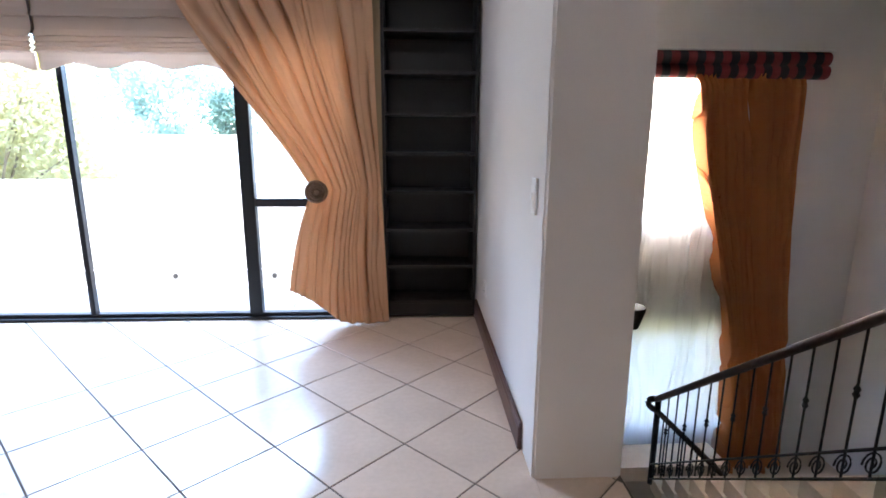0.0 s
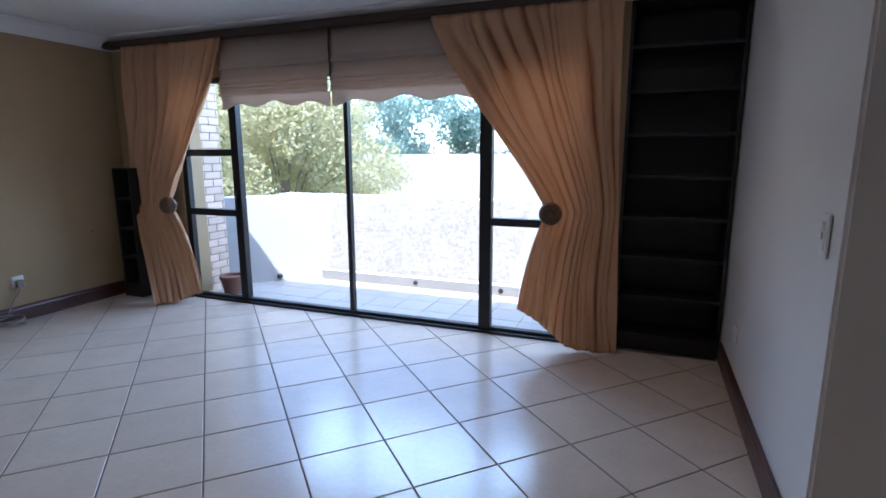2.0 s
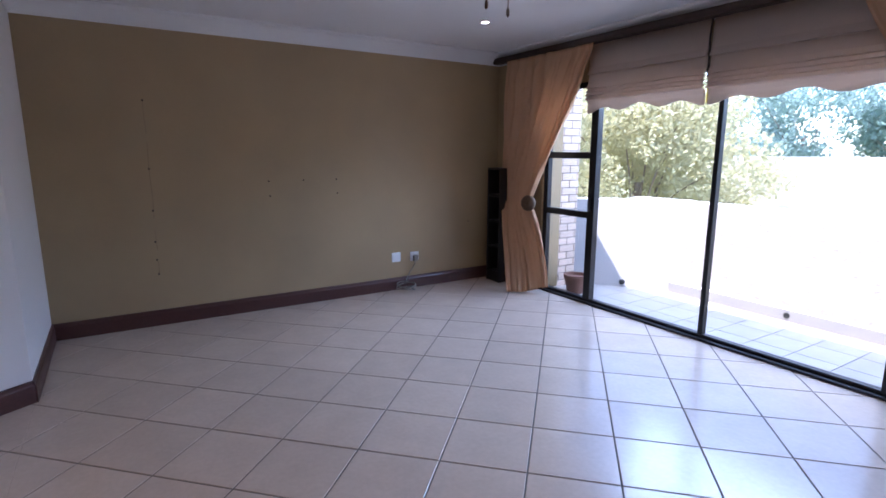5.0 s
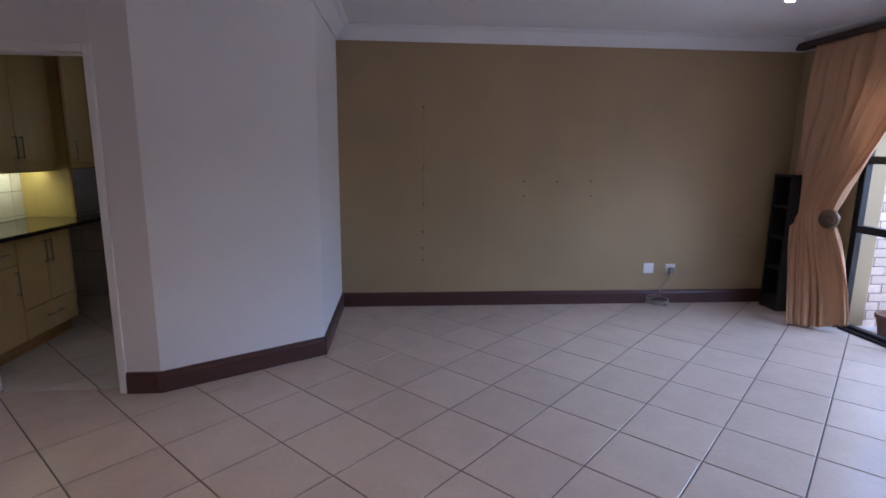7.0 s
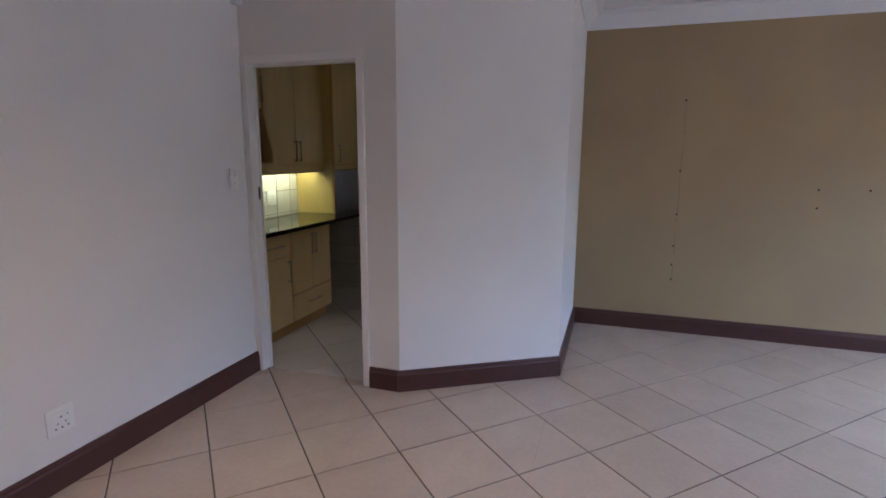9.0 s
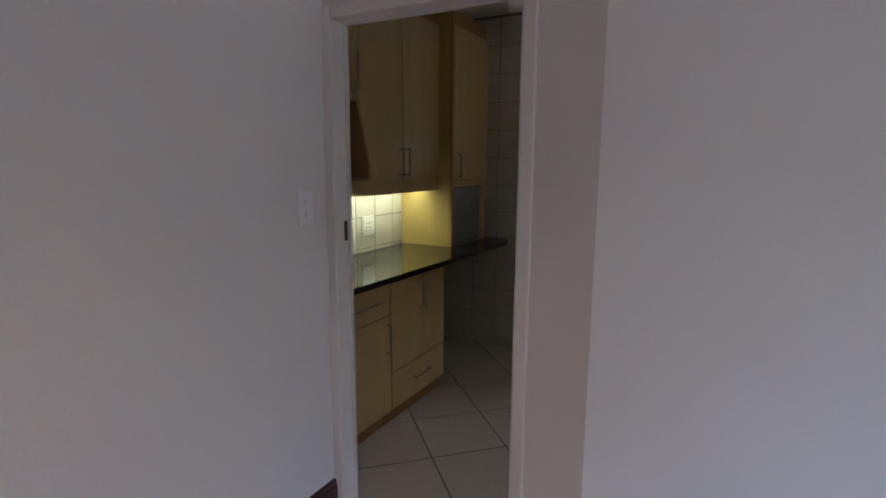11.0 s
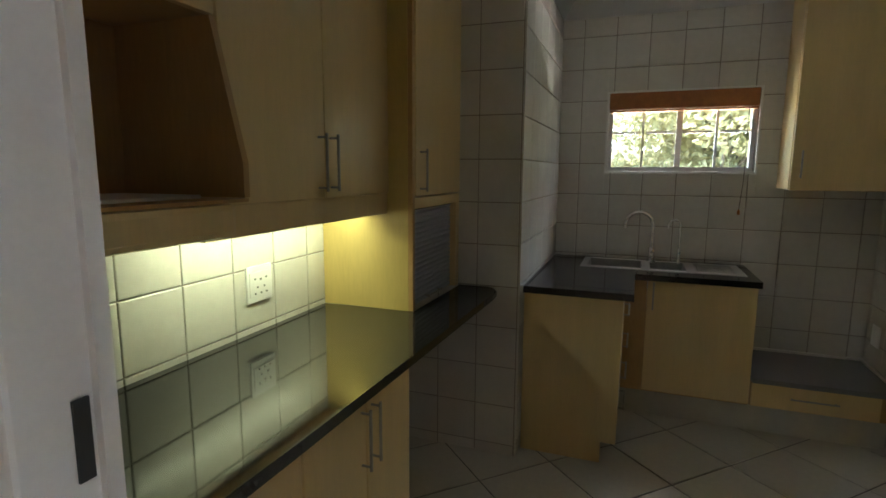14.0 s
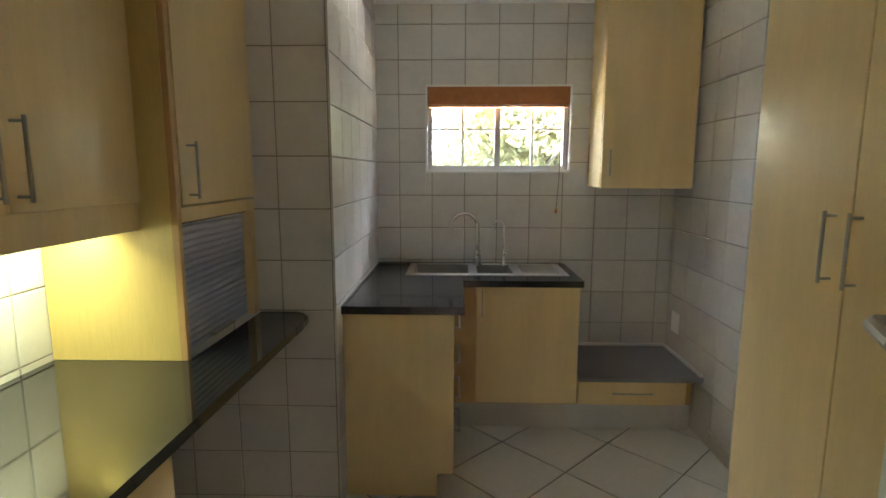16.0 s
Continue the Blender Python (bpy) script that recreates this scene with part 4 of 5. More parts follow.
def base_unit(label, x0, x1, kind):
    c = thing("base_cabinet", label, "cabinet", "kitchen base cabinets", ((x0 + x1) / 2, -4.45, 0))
    yb, yf, zb, zt = KY0 + 0.012, -4.305, 0.10, TOPZ - 0.034
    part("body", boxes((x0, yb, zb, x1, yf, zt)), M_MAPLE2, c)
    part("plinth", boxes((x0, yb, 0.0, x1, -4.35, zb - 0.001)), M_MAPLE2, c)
    g, yo = 0.0025, -4.285
    if kind == "drawer_door":
        front(c, "drawer", x0 + g, yf, 0.69, x1 - g, yo, zt - 0.004, ((x0 + 0.12, yo, 0.785), (x1 - 0.12, yo, 0.785)), (0, 0.03, 0))
        front(c, "door", x0 + g, yf, 0.115, x1 - g, yo, 0.684, ((x0 + 0.045, yo, 0.48), (x0 + 0.045, yo, 0.64)), (0, 0.03, 0))
    else:
        xm = (x0 + x1) / 2
        front(c, "door", xm + g, yf, 0.345, x1 - g, yo, zt - 0.004, ((xm + 0.03, yo, 0.66), (xm + 0.03, yo, 0.82)), (0, 0.03, 0))
        front(c, "door", x0 + g, yf, 0.345, xm - g, yo, zt - 0.004, ((xm - 0.03, yo, 0.66), (xm - 0.03, yo, 0.82)), (0, 0.03, 0))
        front(c, "drawer", x0 + g, yf, 0.115, x1 - g, yo, 0.335, ((xm - 0.08, yo, 0.24), (xm + 0.08, yo, 0.24)), (0, 0.03, 0))


base_unit("maple base cabinet with a drawer above a door", -2.247, -1.70, "drawer_door")
base_unit("maple base cabinet with two doors over a wide drawer", -2.866, -2.252, "doors_drawer")

# wall cupboards
wc = thing("wall_cabinet", "maple wall cabinet with two tall doors", "cabinet", "kitchen wall cabinets", (-2.8416, -4.7158, 1.410))
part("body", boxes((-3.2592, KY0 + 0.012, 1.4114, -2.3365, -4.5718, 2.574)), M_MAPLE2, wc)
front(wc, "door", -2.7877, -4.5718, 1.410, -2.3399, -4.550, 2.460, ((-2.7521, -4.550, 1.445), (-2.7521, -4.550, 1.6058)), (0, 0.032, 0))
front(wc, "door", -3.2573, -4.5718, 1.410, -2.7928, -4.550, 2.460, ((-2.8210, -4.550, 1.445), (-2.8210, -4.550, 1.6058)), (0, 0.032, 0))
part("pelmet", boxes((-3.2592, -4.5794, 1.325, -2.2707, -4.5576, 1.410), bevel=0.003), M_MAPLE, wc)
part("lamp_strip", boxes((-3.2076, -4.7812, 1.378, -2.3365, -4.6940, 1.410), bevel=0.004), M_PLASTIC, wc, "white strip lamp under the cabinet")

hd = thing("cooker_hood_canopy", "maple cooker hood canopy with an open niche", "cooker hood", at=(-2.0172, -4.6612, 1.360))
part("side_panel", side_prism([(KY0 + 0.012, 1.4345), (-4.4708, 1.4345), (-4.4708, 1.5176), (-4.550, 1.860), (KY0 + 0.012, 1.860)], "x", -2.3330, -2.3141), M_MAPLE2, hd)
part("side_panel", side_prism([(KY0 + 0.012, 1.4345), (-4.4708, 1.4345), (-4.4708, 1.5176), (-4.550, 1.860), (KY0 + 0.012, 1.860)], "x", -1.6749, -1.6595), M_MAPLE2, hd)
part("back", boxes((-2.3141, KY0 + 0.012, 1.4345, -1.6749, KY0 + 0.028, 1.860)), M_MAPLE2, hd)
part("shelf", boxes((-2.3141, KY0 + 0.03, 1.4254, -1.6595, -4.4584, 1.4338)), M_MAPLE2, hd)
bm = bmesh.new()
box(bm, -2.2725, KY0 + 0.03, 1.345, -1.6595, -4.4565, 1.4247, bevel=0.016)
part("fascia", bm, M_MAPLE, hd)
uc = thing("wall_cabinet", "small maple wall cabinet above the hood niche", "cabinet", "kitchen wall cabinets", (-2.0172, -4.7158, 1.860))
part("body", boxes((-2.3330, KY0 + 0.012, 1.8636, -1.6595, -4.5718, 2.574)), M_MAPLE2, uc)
front(uc, "door", -2.3307, -4.5718, 1.8636, -1.6622, -4.550, 2.460, ((-2.3024, -4.550, 1.920), (-2.3024, -4.550, 2.100)), (0, 0.032, 0))
hp = thing("paper_tray", "flat white tray lying on the hood shelf", "tray", at=(-2.0624, -4.6067, 1.4345))
part("tray", boxes((-2.2435, -4.7812, 1.4342, -1.8089, -4.5328, 1.4429), bevel=0.004), M_PLASTIC, hp)
part("knob", lathe([(0.0, 1.397), (0.075, 1.397), (0.07, 1.413), (0.04, 1.425), (0.0, 1.427)], 18, Matrix.Translation((-2.0081, -4.6612, 0.000))), M_PLASTIC, hp, smooth=True)

# tall unit with the roller shutter
tu = thing("shutter_cabinet", "tall maple cabinet with a door above a grey roller shutter", "cabinet", at=(-3.5567, -4.6612, 0.912))
part("side", boxes((-3.285, KY0 + 0.012, TOPZ + 0.001, -3.262, -4.466, 2.574)), M_YELLOW_LIT, tu, "yellowish maple side panel, the strip lamp's yellow in its colour")
part("edge", boxes((-3.285, -4.466, TOPZ + 0.001, -3.262, -4.445, 2.574), bevel=0.002), M_MAPLE2, tu)
part("side", boxes((-3.8581, KY0 + 0.012, TOPZ + 0.001, -3.8099, -4.445, 1.390)), M_MAPLE, tu)
part("rail", boxes((-3.8099, -4.5042, 1.345, -3.285, -4.445, 1.390)), M_MAPLE, tu)
part("body", boxes((-3.8581, KY0 + 0.012, 1.395, -3.285, -4.466, 2.574)), M_MAPLE2, tu)
front(tu, "door", -3.8581, -4.4641, 1.397, -3.2899, -4.4420, 2.460, ((-3.3369, -4.4420, 1.4275), (-3.3369, -4.4420, 1.5799)), (0, 0.032, 0))
rs = part("roller_shutter", boxes((-3.8074, -4.4899, TOPZ + 0.002, -3.2875, -4.4832, 1.3445)), M_ROLLER, tu, "grey slatted roller shutter")
for k in range(19):
    z = TOPZ + 0.005 + k * 0.0226
    part("slat", side_prism([(-4.4832, z), (-4.4755, z + 0.003), (-4.4736, z + 0.011), (-4.4755, z + 0.019), (-4.4832, z + 0.0222)], "x", -3.8062, -3.2887), M_ROLLER, rs)
bar_handle((-3.6185, -4.4736, TOPZ + 0.025), (-3.4703, -4.4736, TOPZ + 0.025), (0, 0.022, 0), tu)
part("trim", boxes((-3.8099, -4.4717, 1.3375, -3.2875, -4.466, 1.3445)), M_RAIL, tu)

plate("wall_socket", "white double kitchen socket on the lit splashback", "socket", Matrix.Translation((-2.8303, KY0 + 0.009, 1.0897)), 0.135, 0.135, SK + [(-0.03, -0.035, 0.004, 0.003), (0.0, -0.035, 0.004, 0.003), (0.03, -0.035, 0.004, 0.003), (0.03, 0.02, 0.004, 0.003)])

# sink corner
BX0, BX1 = -4.985, -4.70
BOWLS = ((-3.86, -3.535), (-3.485, -3.28))


def slab(xs, ys, z0, z1, gone):
    """A flat slab on a grid of lines, without the cells that are gone."""
    bm = bmesh.new()
    vs = {}

    def v(i, j, k):
        if (i, j, k) not in vs:
            vs[i, j, k] = bm.verts.new((xs[i], ys[j], (z0, z1)[k]))
        return vs[i, j, k]

    cells = {(i, j) for i in range(len(xs) - 1) for j in range(len(ys) - 1)} - set(gone)
    for i, j in cells:
        bm.faces.new((v(i, j, 1), v(i + 1, j, 1), v(i + 1, j + 1, 1), v(i, j + 1, 1)))
        bm.faces.new((v(i, j + 1, 0), v(i + 1, j + 1, 0), v(i + 1, j, 0), v(i, j, 0)))
        for (di, dj), (a, b) in (((-1, 0), ((0, 1), (0, 0))), ((1, 0), ((1, 0), (1, 1))), ((0, -1), ((0, 0), (1, 0))), ((0, 1), ((1, 1), (0, 1)))):
            if (i + di, j + dj) not in cells:
                bm.faces.new((v(i + a[0], j + a[1], 0), v(i + b[0], j + b[1], 0), v(i + b[0], j + b[1], 1), v(i + a[0], j + a[1], 1)))
    return bm


single("sink_worktop", slab([KX + 0.008, BX0, BX1, -4.5099, -3.945], [-4.1155, BOWLS[0][0], -3.570, BOWLS[0][1], BOWLS[1][0], BOWLS[1][1], -2.9138], TOPZ - 0.036, TOPZ, [(1, 1), (1, 2), (1, 4), (3, 2), (3, 3), (3, 4), (3, 5)]), M_GRANITE, "black granite corner worktop round the sink", "worktop")


M_SINK = mat("sink_steel", (0.56, 0.54, 0.51), 0.3, 1.0, grain=150, vary=0.06, bump=0.02)

def sink():
    s = thing("sink", "stainless steel double sink with a drainer", "sink", at=(-4.8545, -3.3942, TOPZ))
    z = TOPZ + 0.005
    x0, x1 = -5.03, -4.645
    ys = [-3.90, BOWLS[0][0], BOWLS[0][1], BOWLS[1][0], BOWLS[1][1], -2.965]
    bm = bmesh.new()
    for k in range(5):
        if k in (1, 3):
            for a, b in ((x0, BX0), (BX1, x1)):
                box(bm, a, ys[k], TOPZ + 0.001, b, ys[k + 1], z)
        else:
            box(bm, x0, ys[k], TOPZ + 0.001, x1, ys[k + 1], z)
    part("rim", bm, M_SINK, s)
    for y0, y1 in BOWLS:
        bm = bmesh.new()
        rings = []
        for inset, h in ((0.001, z), (0.004, z - 0.03), (0.012, TOPZ - 0.13), (0.05, TOPZ - 0.15)):
            rings.append([bm.verts.new(p) for p in ((BX0 + inset, y0 + inset, h), (BX1 - inset, y0 + inset, h), (BX1 - inset, y1 - inset, h), (BX0 + inset, y1 - inset, h))])
        for r0, r1 in zip(rings, rings[1:]):
            for i in range(4):
                bm.faces.new((r0[i], r1[i], r1[(i + 1) % 4], r0[(i + 1) % 4]))
        bm.faces.new(rings[-1])
        part("bowl", bm, M_BOWL, s, "steel bowl, its inner shade in the colour")
    for k in range(8):
        x = x0 + 0.06 + 0.035 * k
        part("drainer_ridge", boxes((x, -3.2237, z, x + 0.012, -3.0106, z + 0.003), bevel=0.001), M_SINK, s)


# Same steel as the rim, darker: the bowl's inner shade in its colour.
M_BOWL = mat("shaded_sink_steel", (0.36, 0.35, 0.33), 0.35, 1.0, grain=150, vary=0.1, bump=0.02)
sink()


def tap(label, x, y, h, reach, r):
    t = thing("tap", label, "tap", "sink taps", (x, y, TOPZ))
    part("base", lathe([(r * 2.2, 0.0), (r * 2.2, 0.02), (r * 1.5, 0.03), (r * 1.5, 0.09), (r, 0.10)], 16, Matrix.Translation((x, y, TOPZ + 0.002))), M_CHROME, t, smooth=True)
    pts = [(x, y, TOPZ + 0.09), (x, y, TOPZ + h - reach / 2)]
    for k in range(1, 13):
        a = math.pi * k / 12
        pts.append((x, y - reach / 2 + reach / 2 * math.cos(a), TOPZ + h - reach / 2 + reach / 2 * math.sin(a)))
    pts.append((x, y - reach, TOPZ + h - reach / 2 - 0.02))
    part("spout", tube(pts, r, 12), M_CHROME, t, smooth=True)
    part("lever", tube([(x + 0.01, y, TOPZ + 0.07), (x + 0.05, y + 0.01, TOPZ + 0.085)], r * 0.6, 8), M_CHROME, t, smooth=True)


tap("tall chrome swan-neck mixer tap", -4.980, -3.475, 0.33, 0.17, 0.013)
tap("small slim chrome filter tap", -4.980, -3.31, 0.285, 0.07, 0.0075)

sc = thing("sink_cabinet", "maple cabinet under the corner worktop, its end panel plain", "cabinet", "kitchen base cabinets", (-4.2275, -3.9055, 0.000))
part("end_panel", boxes((-3.9871, -4.1111, 0.000, -3.9606, -3.6940, TOPZ - 0.038), (-3.9871, -3.6940, 0.1133, -3.9606, -3.6182, TOPZ - 0.038)), M_MAPLE, sc)
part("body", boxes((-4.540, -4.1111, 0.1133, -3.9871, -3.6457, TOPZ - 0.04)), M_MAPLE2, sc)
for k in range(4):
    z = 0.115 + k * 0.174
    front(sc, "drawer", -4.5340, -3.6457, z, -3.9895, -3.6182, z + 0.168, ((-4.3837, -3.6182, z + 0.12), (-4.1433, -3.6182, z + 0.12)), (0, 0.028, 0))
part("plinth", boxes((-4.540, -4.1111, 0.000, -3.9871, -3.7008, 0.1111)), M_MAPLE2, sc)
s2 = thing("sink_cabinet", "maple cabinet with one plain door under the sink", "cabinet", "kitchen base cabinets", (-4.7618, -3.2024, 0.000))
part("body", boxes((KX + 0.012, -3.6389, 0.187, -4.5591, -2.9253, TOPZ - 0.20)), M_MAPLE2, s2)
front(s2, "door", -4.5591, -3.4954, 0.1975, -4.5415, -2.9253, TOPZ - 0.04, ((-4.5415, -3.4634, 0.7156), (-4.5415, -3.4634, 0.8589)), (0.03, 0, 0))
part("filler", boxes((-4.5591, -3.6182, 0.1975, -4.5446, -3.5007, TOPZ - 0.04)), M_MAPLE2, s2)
part("plinth", boxes((KX + 0.012, -3.6389, 0.000, -4.6471, -2.2389, 0.1813)), M_WTILE, s2, "tiled plinth")
lb = thing("low_plinth_unit", "low maple drawer unit with a grey top", "cabinet", at=(-4.7771, -2.5612, 0.1813))
part("body", boxes((KX + 0.012, -2.9156, 0.1836, -4.5706, -2.2701, 0.3285)), M_MAPLE2, lb)
front(lb, "drawer", -4.5706, -2.9112, 0.187, -4.5538, -2.3065, 0.3285, ((-4.5538, -2.7123, 0.2604), (-4.5538, -2.5092, 0.2604)), (0.02, 0, 0))
part("top", boxes((KX + 0.008, -2.9174, 0.3306, -4.5280, -2.2233, 0.360), bevel=0.005), M_GREYTOP, lb, "grey laminate top")
part("upstand", boxes((KX + 0.009, -2.9112, 0.360, KX + 0.022, -2.2285, 0.3759), (KX + 0.022, -2.2410, 0.360, -4.540, -2.2254, 0.3759)), M_TRIM, lb, "white sealing strip")

w2 = thing("wall_cabinet", "maple wall cabinet beside the kitchen window", "cabinet", "kitchen wall cabinets", (-4.9418, -2.4780, 1.410))
part("body", boxes((KX + 0.009, -2.775, 1.410, -4.8185, -2.2441, KCEIL - 0.02)), M_MAPLE, w2)
front(w2, "door", -4.8164, -2.7719, 1.4042, -4.7962, -2.2462, KCEIL - 0.05, ((-4.7962, -2.728, 1.4869), (-4.7962, -2.728, 1.6160)), (0.02, 0, 0))
plate("wall_socket", "white wall socket on the tiled side wall", "socket", Matrix.Translation((-4.9418, KY1 - 0.009, 0.5617)) @ Matrix.Rotation(radians(180), 4, "Z"), 0.10, 0.125)

tc = thing("tall_cupboard", "tall pale maple cupboard with two doors", "cupboard", at=(-2.8416, -2.4780, 0.000))
part("body", boxes((-3.47, -2.61, 0.08, -2.585, YR - 0.195, KCEIL - 0.004)), M_MAPLE, tc)
part("plinth", boxes((-3.46, -2.57, 0.0, -2.595, YR - 0.2, 0.079)), M_MAPLE2, tc)
front(tc, "door", -3.47, -2.632, 0.085, -3.033, -2.611, KCEIL - 0.02, ((-3.082, -2.632, 1.225), (-3.082, -2.632, 1.39)), (0, -0.032, 0))
front(tc, "door", -3.028, -2.632, 0.085, -2.587, -2.611, KCEIL - 0.02, ((-2.995, -2.632, 1.225), (-2.995, -2.632, 1.39)), (0, -0.032, 0))

# open door leaf
dl2 = thing("kitchen_door", "white kitchen door standing open, with a steel lever handle", "door", at=(-1.69, -3.35, 0))
lm = Matrix.Translation((-1.676, -3.345, 0)) @ Matrix.Rotation(radians(180 - 23.3), 4, "Z")
bm = bmesh.new()
box(bm, 0.0, -0.045, 0.01, 0.76, 0.0, 2.04, bevel=0.003, m=lm)
part("leaf", bm, M_TRIM, dl2)
for s in (1,):
    bm = bmesh.new()
    box(bm, 0.675, 0.0, 1.15, 0.71, 0.006, 1.36, bevel=0.002, m=lm)
    hb = part("handle_plate", bm, M_STEEL, dl2, "steel lever handle plate")
    bm = tube([lm @ Vector(p) for p in ((0.693, 0.004, 1.325), (0.693, 0.045, 1.325), (0.675, 0.052, 1.325), (0.60, 0.052, 1.322))], 0.009, 8)
    part("lever", bm, M_STEEL, hb, smooth=True)

# kitchen window
kw = tagged(solid("window_1", boxes((KX - 0.09, WY0, WZ0, KX - 0.05, WY0 + 0.028, WZ1), (KX - 0.09, WY1 - 0.028, WZ0, KX - 0.05, WY1, WZ1), (KX - 0.09, WY0 + 0.028, WZ0, KX - 0.05, WY1 - 0.028, WZ0 + 0.028), (KX - 0.09, WY0 + 0.028, WZ1 - 0.028, KX - 0.05, WY1 - 0.028, WZ1)), M_TRIM), "white steel cottage-pane kitchen window", "window", kind="structure")
part("window_frame", boxes((KX - 0.22, WY0 - 0.012, WZ0 - 0.016, KX + 0.012, WY0, WZ1 + 0.012), (KX - 0.22, WY1, WZ0 - 0.016, KX + 0.012, WY1 + 0.012, WZ1 + 0.012), (KX - 0.22, WY0, WZ1, KX + 0.012, WY1, WZ1 + 0.012), bevel=0.002), M_TRIM, kw)
part("window_sill", boxes((KX - 0.22, WY0, WZ0 - 0.016, KX + 0.014, WY1, WZ0), bevel=0.003), M_TRIM, kw)
wq = (WY1 - WY0) / 4
for k in (1, 2, 3):
    hw = 0.018 if k == 2 else 0.007
    part("glazing_bar", boxes((KX - 0.085, WY0 + wq * k - hw, WZ0 + 0.028, KX - 0.055, WY0 + wq * k + hw, WZ1 - 0.028)), M_TRIM, kw)
zc = WZ0 + 0.258
for k in range(4):
    part("glazing_bar", boxes((KX - 0.083, WY0 + wq * k + 0.02, zc - 0.007, KX - 0.057, WY0 + wq * (k + 1) - 0.02, zc + 0.007)), M_TRIM, kw)
    for z0, z1 in ((WZ0 + 0.028, zc - 0.007), (zc + 0.007, WZ1 - 0.028)):
        p = part("pane", boxes((KX - 0.073, WY0 + wq * k + 0.008, z0, KX - 0.069, WY0 + wq * (k + 1) - 0.008, z1)), M_GLASS, kw)
        p.visible_shadow = False
vb = thing("venetian_blind", "orange wooden venetian blind raised to the top", "blind", at=(KX - 0.02, -3.35, WZ1))
for k in range(11):
    part("slat", boxes((KX - 0.045, WY0 + 0.006, WZ1 - 0.022 - 0.0085 * k, KX + 0.004, WY1 - 0.006, WZ1 - 0.0175 - 0.0085 * k), bevel=0.001), M_BLINDWOOD, vb)
part("headrail", boxes((KX - 0.045, WY0 + 0.006, WZ1 - 0.016, KX + 0.004, WY1 - 0.006, WZ1 - 0.001)), M_BLINDWOOD, vb)
part("bottom_rail", boxes((KX - 0.046, WY0 + 0.006, WZ1 - 0.125, KX + 0.005, WY1 - 0.006, WZ1 - 0.112), bevel=0.003), M_BLINDWOOD, vb)
part("valance", boxes((KX + 0.004, WY0 + 0.004, WZ1 - 0.108, KX + 0.014, WY1 - 0.004, WZ1 - 0.001), bevel=0.003), M_BLINDWOOD, vb, "orange stained valance board")
part("pull_cord", tube([(KX + 0.016, WY1 - 0.06, WZ1 - 0.11), (KX + 0.018, WY1 - 0.058, 1.45), (KX + 0.016, WY1 - 0.07, 1.27)], 0.002, 5), M_RAIL, vb)
part("cord_bob", lathe([(0.002, 1.235), (0.009, 1.24), (0.009, 1.26), (0.003, 1.27)], 10, Matrix.Translation((KX + 0.016, WY1 - 0.07, 0))), M_BLINDWOOD, vb, smooth=True)

# ---- tiles and bricks ----


def clipped(poly, area):
    """The part of a convex outline inside a convex area (counterclockwise)."""
    out = list(poly)
    for (ax, ay), (bx, by) in zip(area, area[1:] + area[:1]):
        src, out = out, []
        for p, q in zip(src, src[1:] + src[:1]):
            sp = (bx - ax) * (p[1] - ay) - (by - ay) * (p[0] - ax)
            sq = (bx - ax) * (q[1] - ay) - (by - ay) * (q[0] - ax)
            if sp >= 0:
                out.append(p)
            if (sp >= 0) != (sq >= 0):
                t = sp / (sp - sq)
                out.append((p[0] + (q[0] - p[0]) * t, p[1] + (q[1] - p[1]) * t))
        if not out:
            return []
    return out


def tile_mesh(name, polys, material, to3d, thick, edge=0.0016):
    """A flat piece with a small chamfer; to3d turns plan u, v, height into a place."""
    vs, fs = [], []
    for poly in polys:
        n = len(poly)
        cx, cy = sum(p[0] for p in poly) / n, sum(p[1] for p in poly) / n
        k = len(vs)
        for inset, h in ((0, 0.0), (0, thick - edge), (edge * 1.6, thick)):
            for p in poly:
                d = math.hypot(cx - p[0], cy - p[1]) or 1
                s = min(0.4, inset * 1.4 / d)
                vs.append(to3d(p[0] + (cx - p[0]) * s, p[1] + (cy - p[1]) * s, h))
        for lv in (0, 1):
            for i in range(n):
                j = (i + 1) % n
                fs.append((k + lv * n + i, k + lv * n + j, k + lv * n + n + j, k + lv * n + n + i))
        fs.append(tuple(k + 2 * n + i for i in range(n)))
    me = bpy.data.meshes.new(name)
    me.from_pydata(vs, [], fs)
    me.materials.append(material)
    return me


def area_of(poly):
    return abs(sum(p[0] * q[1] - q[0] * p[1] for p, q in zip(poly, poly[1:] + poly[:1]))) / 2


def diagonal_floor(parent, areas, side, u0, v0, material, joint=0.0075, thick=0.004, z=-0.004):
    r = 2 ** -0.5
    for i in range(-40, 41):
        for j in range(-40, 41):
            c = [(u0 + (i + a) * side + (joint / 2 if a == 0 else -joint / 2), v0 + (j + b) * side + (joint / 2 if b == 0 else -joint / 2)) for a, b in ((0, 0), (1, 0), (1, 1), (0, 1))]
            q = [((u - v) * r, (u + v) * r) for u, v in c]
            polys = [p for p in (clipped(q, a) for a in areas) if len(p) > 2 and area_of(p) > 2e-4]
            if not polys:
                continue
            ob = new("tile", tile_mesh("tile", polys, material, lambda a, b, h: (a, b, z + h), thick))
            ob.parent = parent


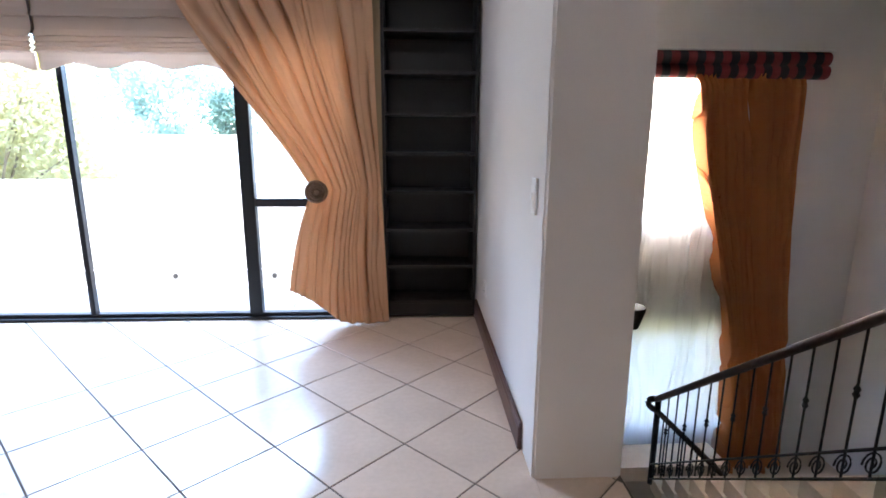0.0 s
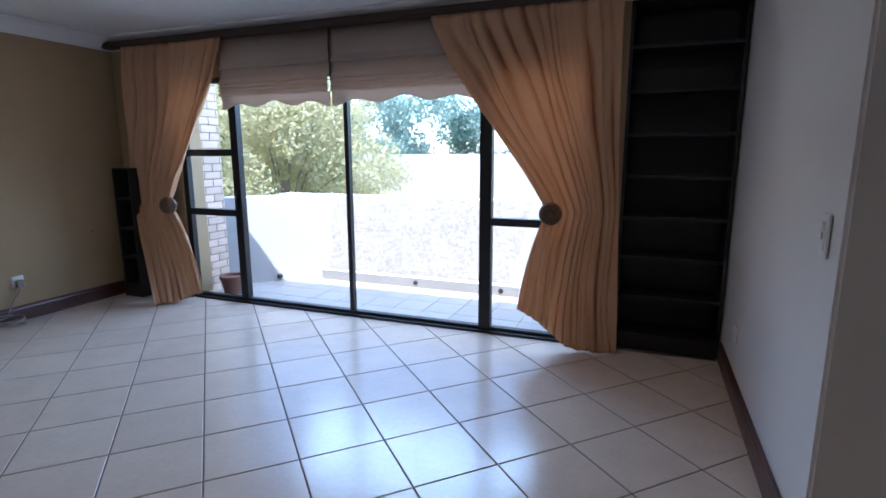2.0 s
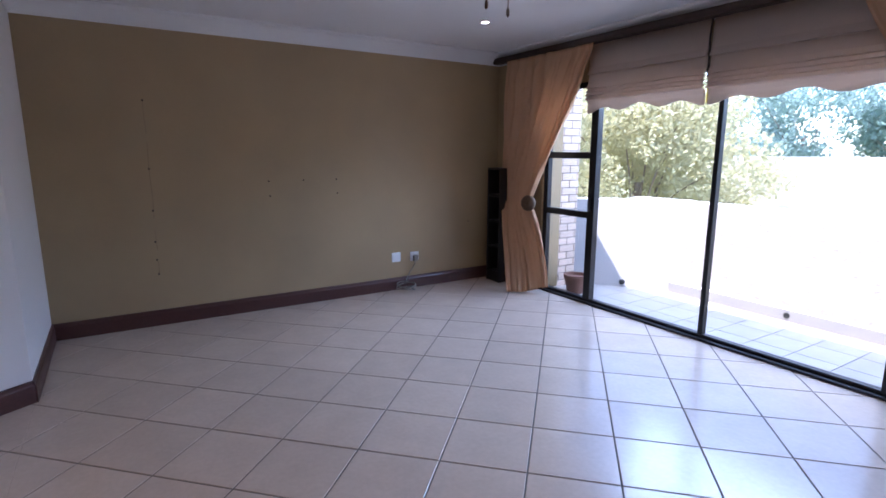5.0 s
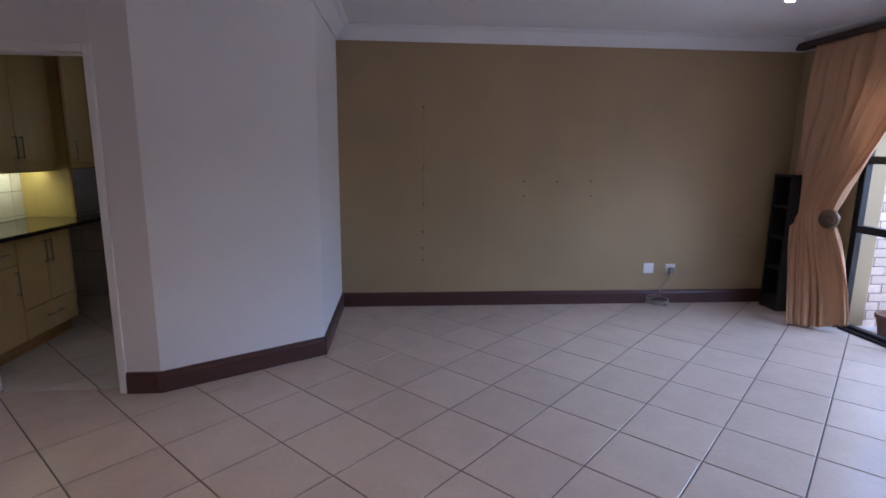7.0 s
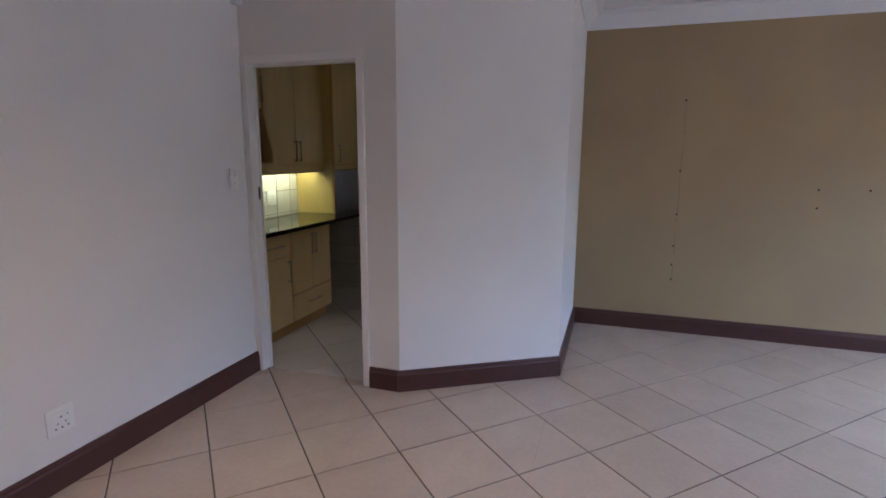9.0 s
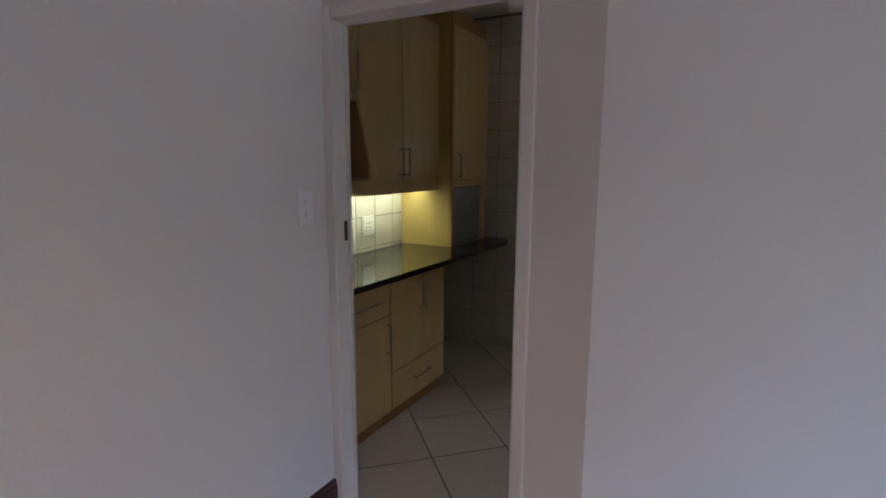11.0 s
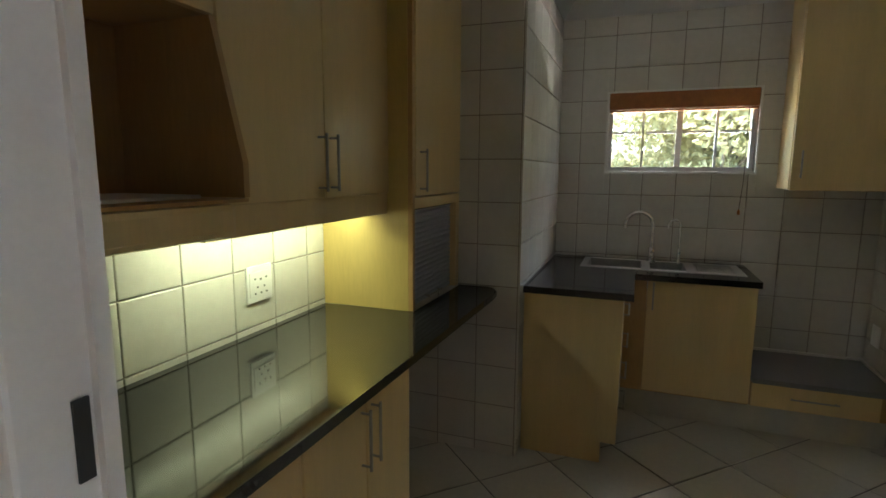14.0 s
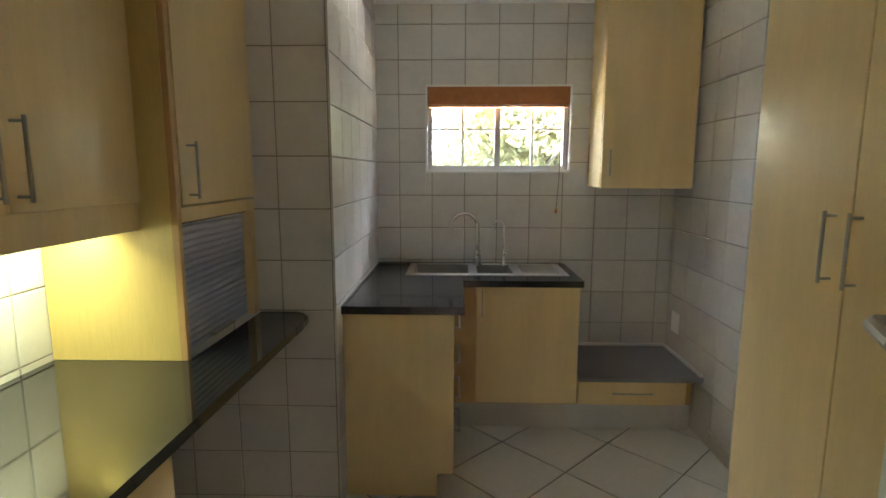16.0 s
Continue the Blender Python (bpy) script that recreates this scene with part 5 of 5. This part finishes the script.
F = bpy.data.objects["floor"]
diagonal_floor(F, [
    [(XL - 0.02, YR), (XR + 0.02, YR), (XR + 0.02, 2.42), (XL - 0.02, 2.42)],
    [(-2.17, YR), (-1.60, -3.05), (XR2 - 0.01, -3.05), (XR2 - 0.01, YR)],
    [(-1.625, YW - 0.02), (XR2 - 0.01, YW - 0.02), (XR2 - 0.01, -3.05), (-1.625, -3.05)],
    [(XR + 0.02, YR), (XR2 - 0.01, YR), (XR2 - 0.01, 0.35), (XR + 0.02, 0.35)],
], 0.4373, 0.0095, 0.0064, M_TILE)
FK = bpy.data.objects["floor_kitchen"]
diagonal_floor(FK, [[(KX, KY0), (-1.629, KY0), (-1.629, -3.13), (-2.23, -2.2), (KX, -2.2)]], 0.4175, -0.101, -0.04, M_KTILE)
FL = bpy.data.objects["landing"]
diagonal_floor(FL, [[(XR2, YW), (7.79, YW), (7.79, 0.01), (XR2, 0.01)]], 0.4373, 0.0095, 0.0064, M_TILE, z=-0.012, thick=0.012)
FB = bpy.data.objects["balcony_floor"]
for i in range(15):
    for j in range(5):
        ob = new("tile", tile_mesh("tile", [[(0.002, 0.002), (0.316, 0.002), (0.316, 0.316), (0.002, 0.316)]], M_BTILE, lambda a, b, h, i=i, j=j: (-3.0 + 0.32 * i + a, 2.56 + 0.32 * j + b, -0.03 + h), 0.006))
        ob.parent = FB


def wall_tiles(parent, u0, u1, z0, z1, su, sz, ou, oz, to3d, holes=(), joint=0.005, thick=0.008):
    i0, i1 = math.floor((u0 - ou) / su), math.ceil((u1 - ou) / su)
    j0, j1 = math.floor((z0 - oz) / sz), math.ceil((z1 - oz) / sz)
    for i in range(i0, i1):
        for j in range(j0, j1):
            a0, a1 = max(u0, ou + i * su + joint / 2), min(u1, ou + (i + 1) * su - joint / 2)
            b0, b1 = max(z0, oz + j * sz + joint / 2), min(z1, oz + (j + 1) * sz - joint / 2)
            rects = [(a0, b0, a1, b1)]
            for h0, k0, h1, k1 in holes:
                nxt = []
                for r0, s0, r1, s1 in rects:
                    if r1 <= h0 or r0 >= h1 or s1 <= k0 or s0 >= k1:
                        nxt.append((r0, s0, r1, s1))
                        continue
                    if r0 < h0:
                        nxt.append((r0, s0, h0, s1))
                    if r1 > h1:
                        nxt.append((h1, s0, r1, s1))
                    m0, m1 = max(r0, h0), min(r1, h1)
                    if s0 < k0:
                        nxt.append((m0, s0, m1, k0))
                    if s1 > k1:
                        nxt.append((m0, k1, m1, s1))
                rects = nxt
            polys = [[(r0, s0), (r1, s0), (r1, s1), (r0, s1)] for r0, s0, r1, s1 in rects if r1 - r0 > 0.004 and s1 - s0 > 0.004]
            if polys:
                ob = new("tile", tile_mesh("tile", polys, M_WTILE, to3d, thick))
                ob.parent = parent


SU, SZ, OZ = 0.2085, 0.2095, 0.0925
TOPT = KCEIL - 0.02
WK = bpy.data.objects
wall_tiles(WK["wall_kitchen_window"], CY + 0.002, KY1 - 0.002, 0, TOPT, SU, SZ, -3.767, OZ, lambda u, z, h: (KX + h, u, z), [(WY0 - 0.012, WZ0 - 0.016, WY1 + 0.012, WZ1 + 0.012)])
wall_tiles(WK["wall_kitchen_column"], KX + 0.009, CX - 0.001, 0, TOPT, SU, SZ, CX, OZ, lambda u, z, h: (u, CY + h, z))
wall_tiles(WK["wall_kitchen_column"], KY0 + 0.01, CY + 0.008, 0, TOPT, 0.2153, 0.2153, CY - 0.219, 0.055, lambda u, z, h: (CX + h * 0.45, u, z))
wall_tiles(WK["wall_kitchen_right"], KX + 0.009, -3.47, 0, TOPT, SU, SZ, KX + 0.05, OZ, lambda u, z, h: (u, KY1 - h, z))
wall_tiles(WK["wall_kitchen_counter"], CX, XD - 0.095, 0, 1.44, 0.2165, 0.2165, -2.709, 0.9305, lambda u, z, h: (u, KY0 + h, z))

# brick pier at the balcony's end
PX0, PX1, PY0, PY1 = -3.05, -2.62, 2.63, 3.0
bp = setting("brick_pier", boxes((PX0, PY0, -0.1, PX1, PY1, 3.0)), M_MORTAR, "pinkish face brick pier on the balcony", "wall")
brick_meshes = {}
for row in range(38):
    z = -0.03 + row * 0.083
    y = PY0 - (0.115 if row % 2 else 0.0)
    while y < PY1:
        a, b = max(y + 0.005, PY0 + 0.001), min(y + 0.225, PY1)
        if b - a > 0.02:
            key = (round(b - a, 3),)
            if key not in brick_meshes:
                bm = boxes((0, 0, 0, 0.012, b - a, 0.073), bevel=0.002)
                me = bpy.data.meshes.new("brick")
                bm.to_mesh(me)
                bm.free()
                me.materials.append(M_BRICK)
                brick_meshes[key] = me
            ob = new("brick", brick_meshes[key])
            ob.location = (PX1 - 0.003, a, z)
            ob.parent = bp
        y += 0.23
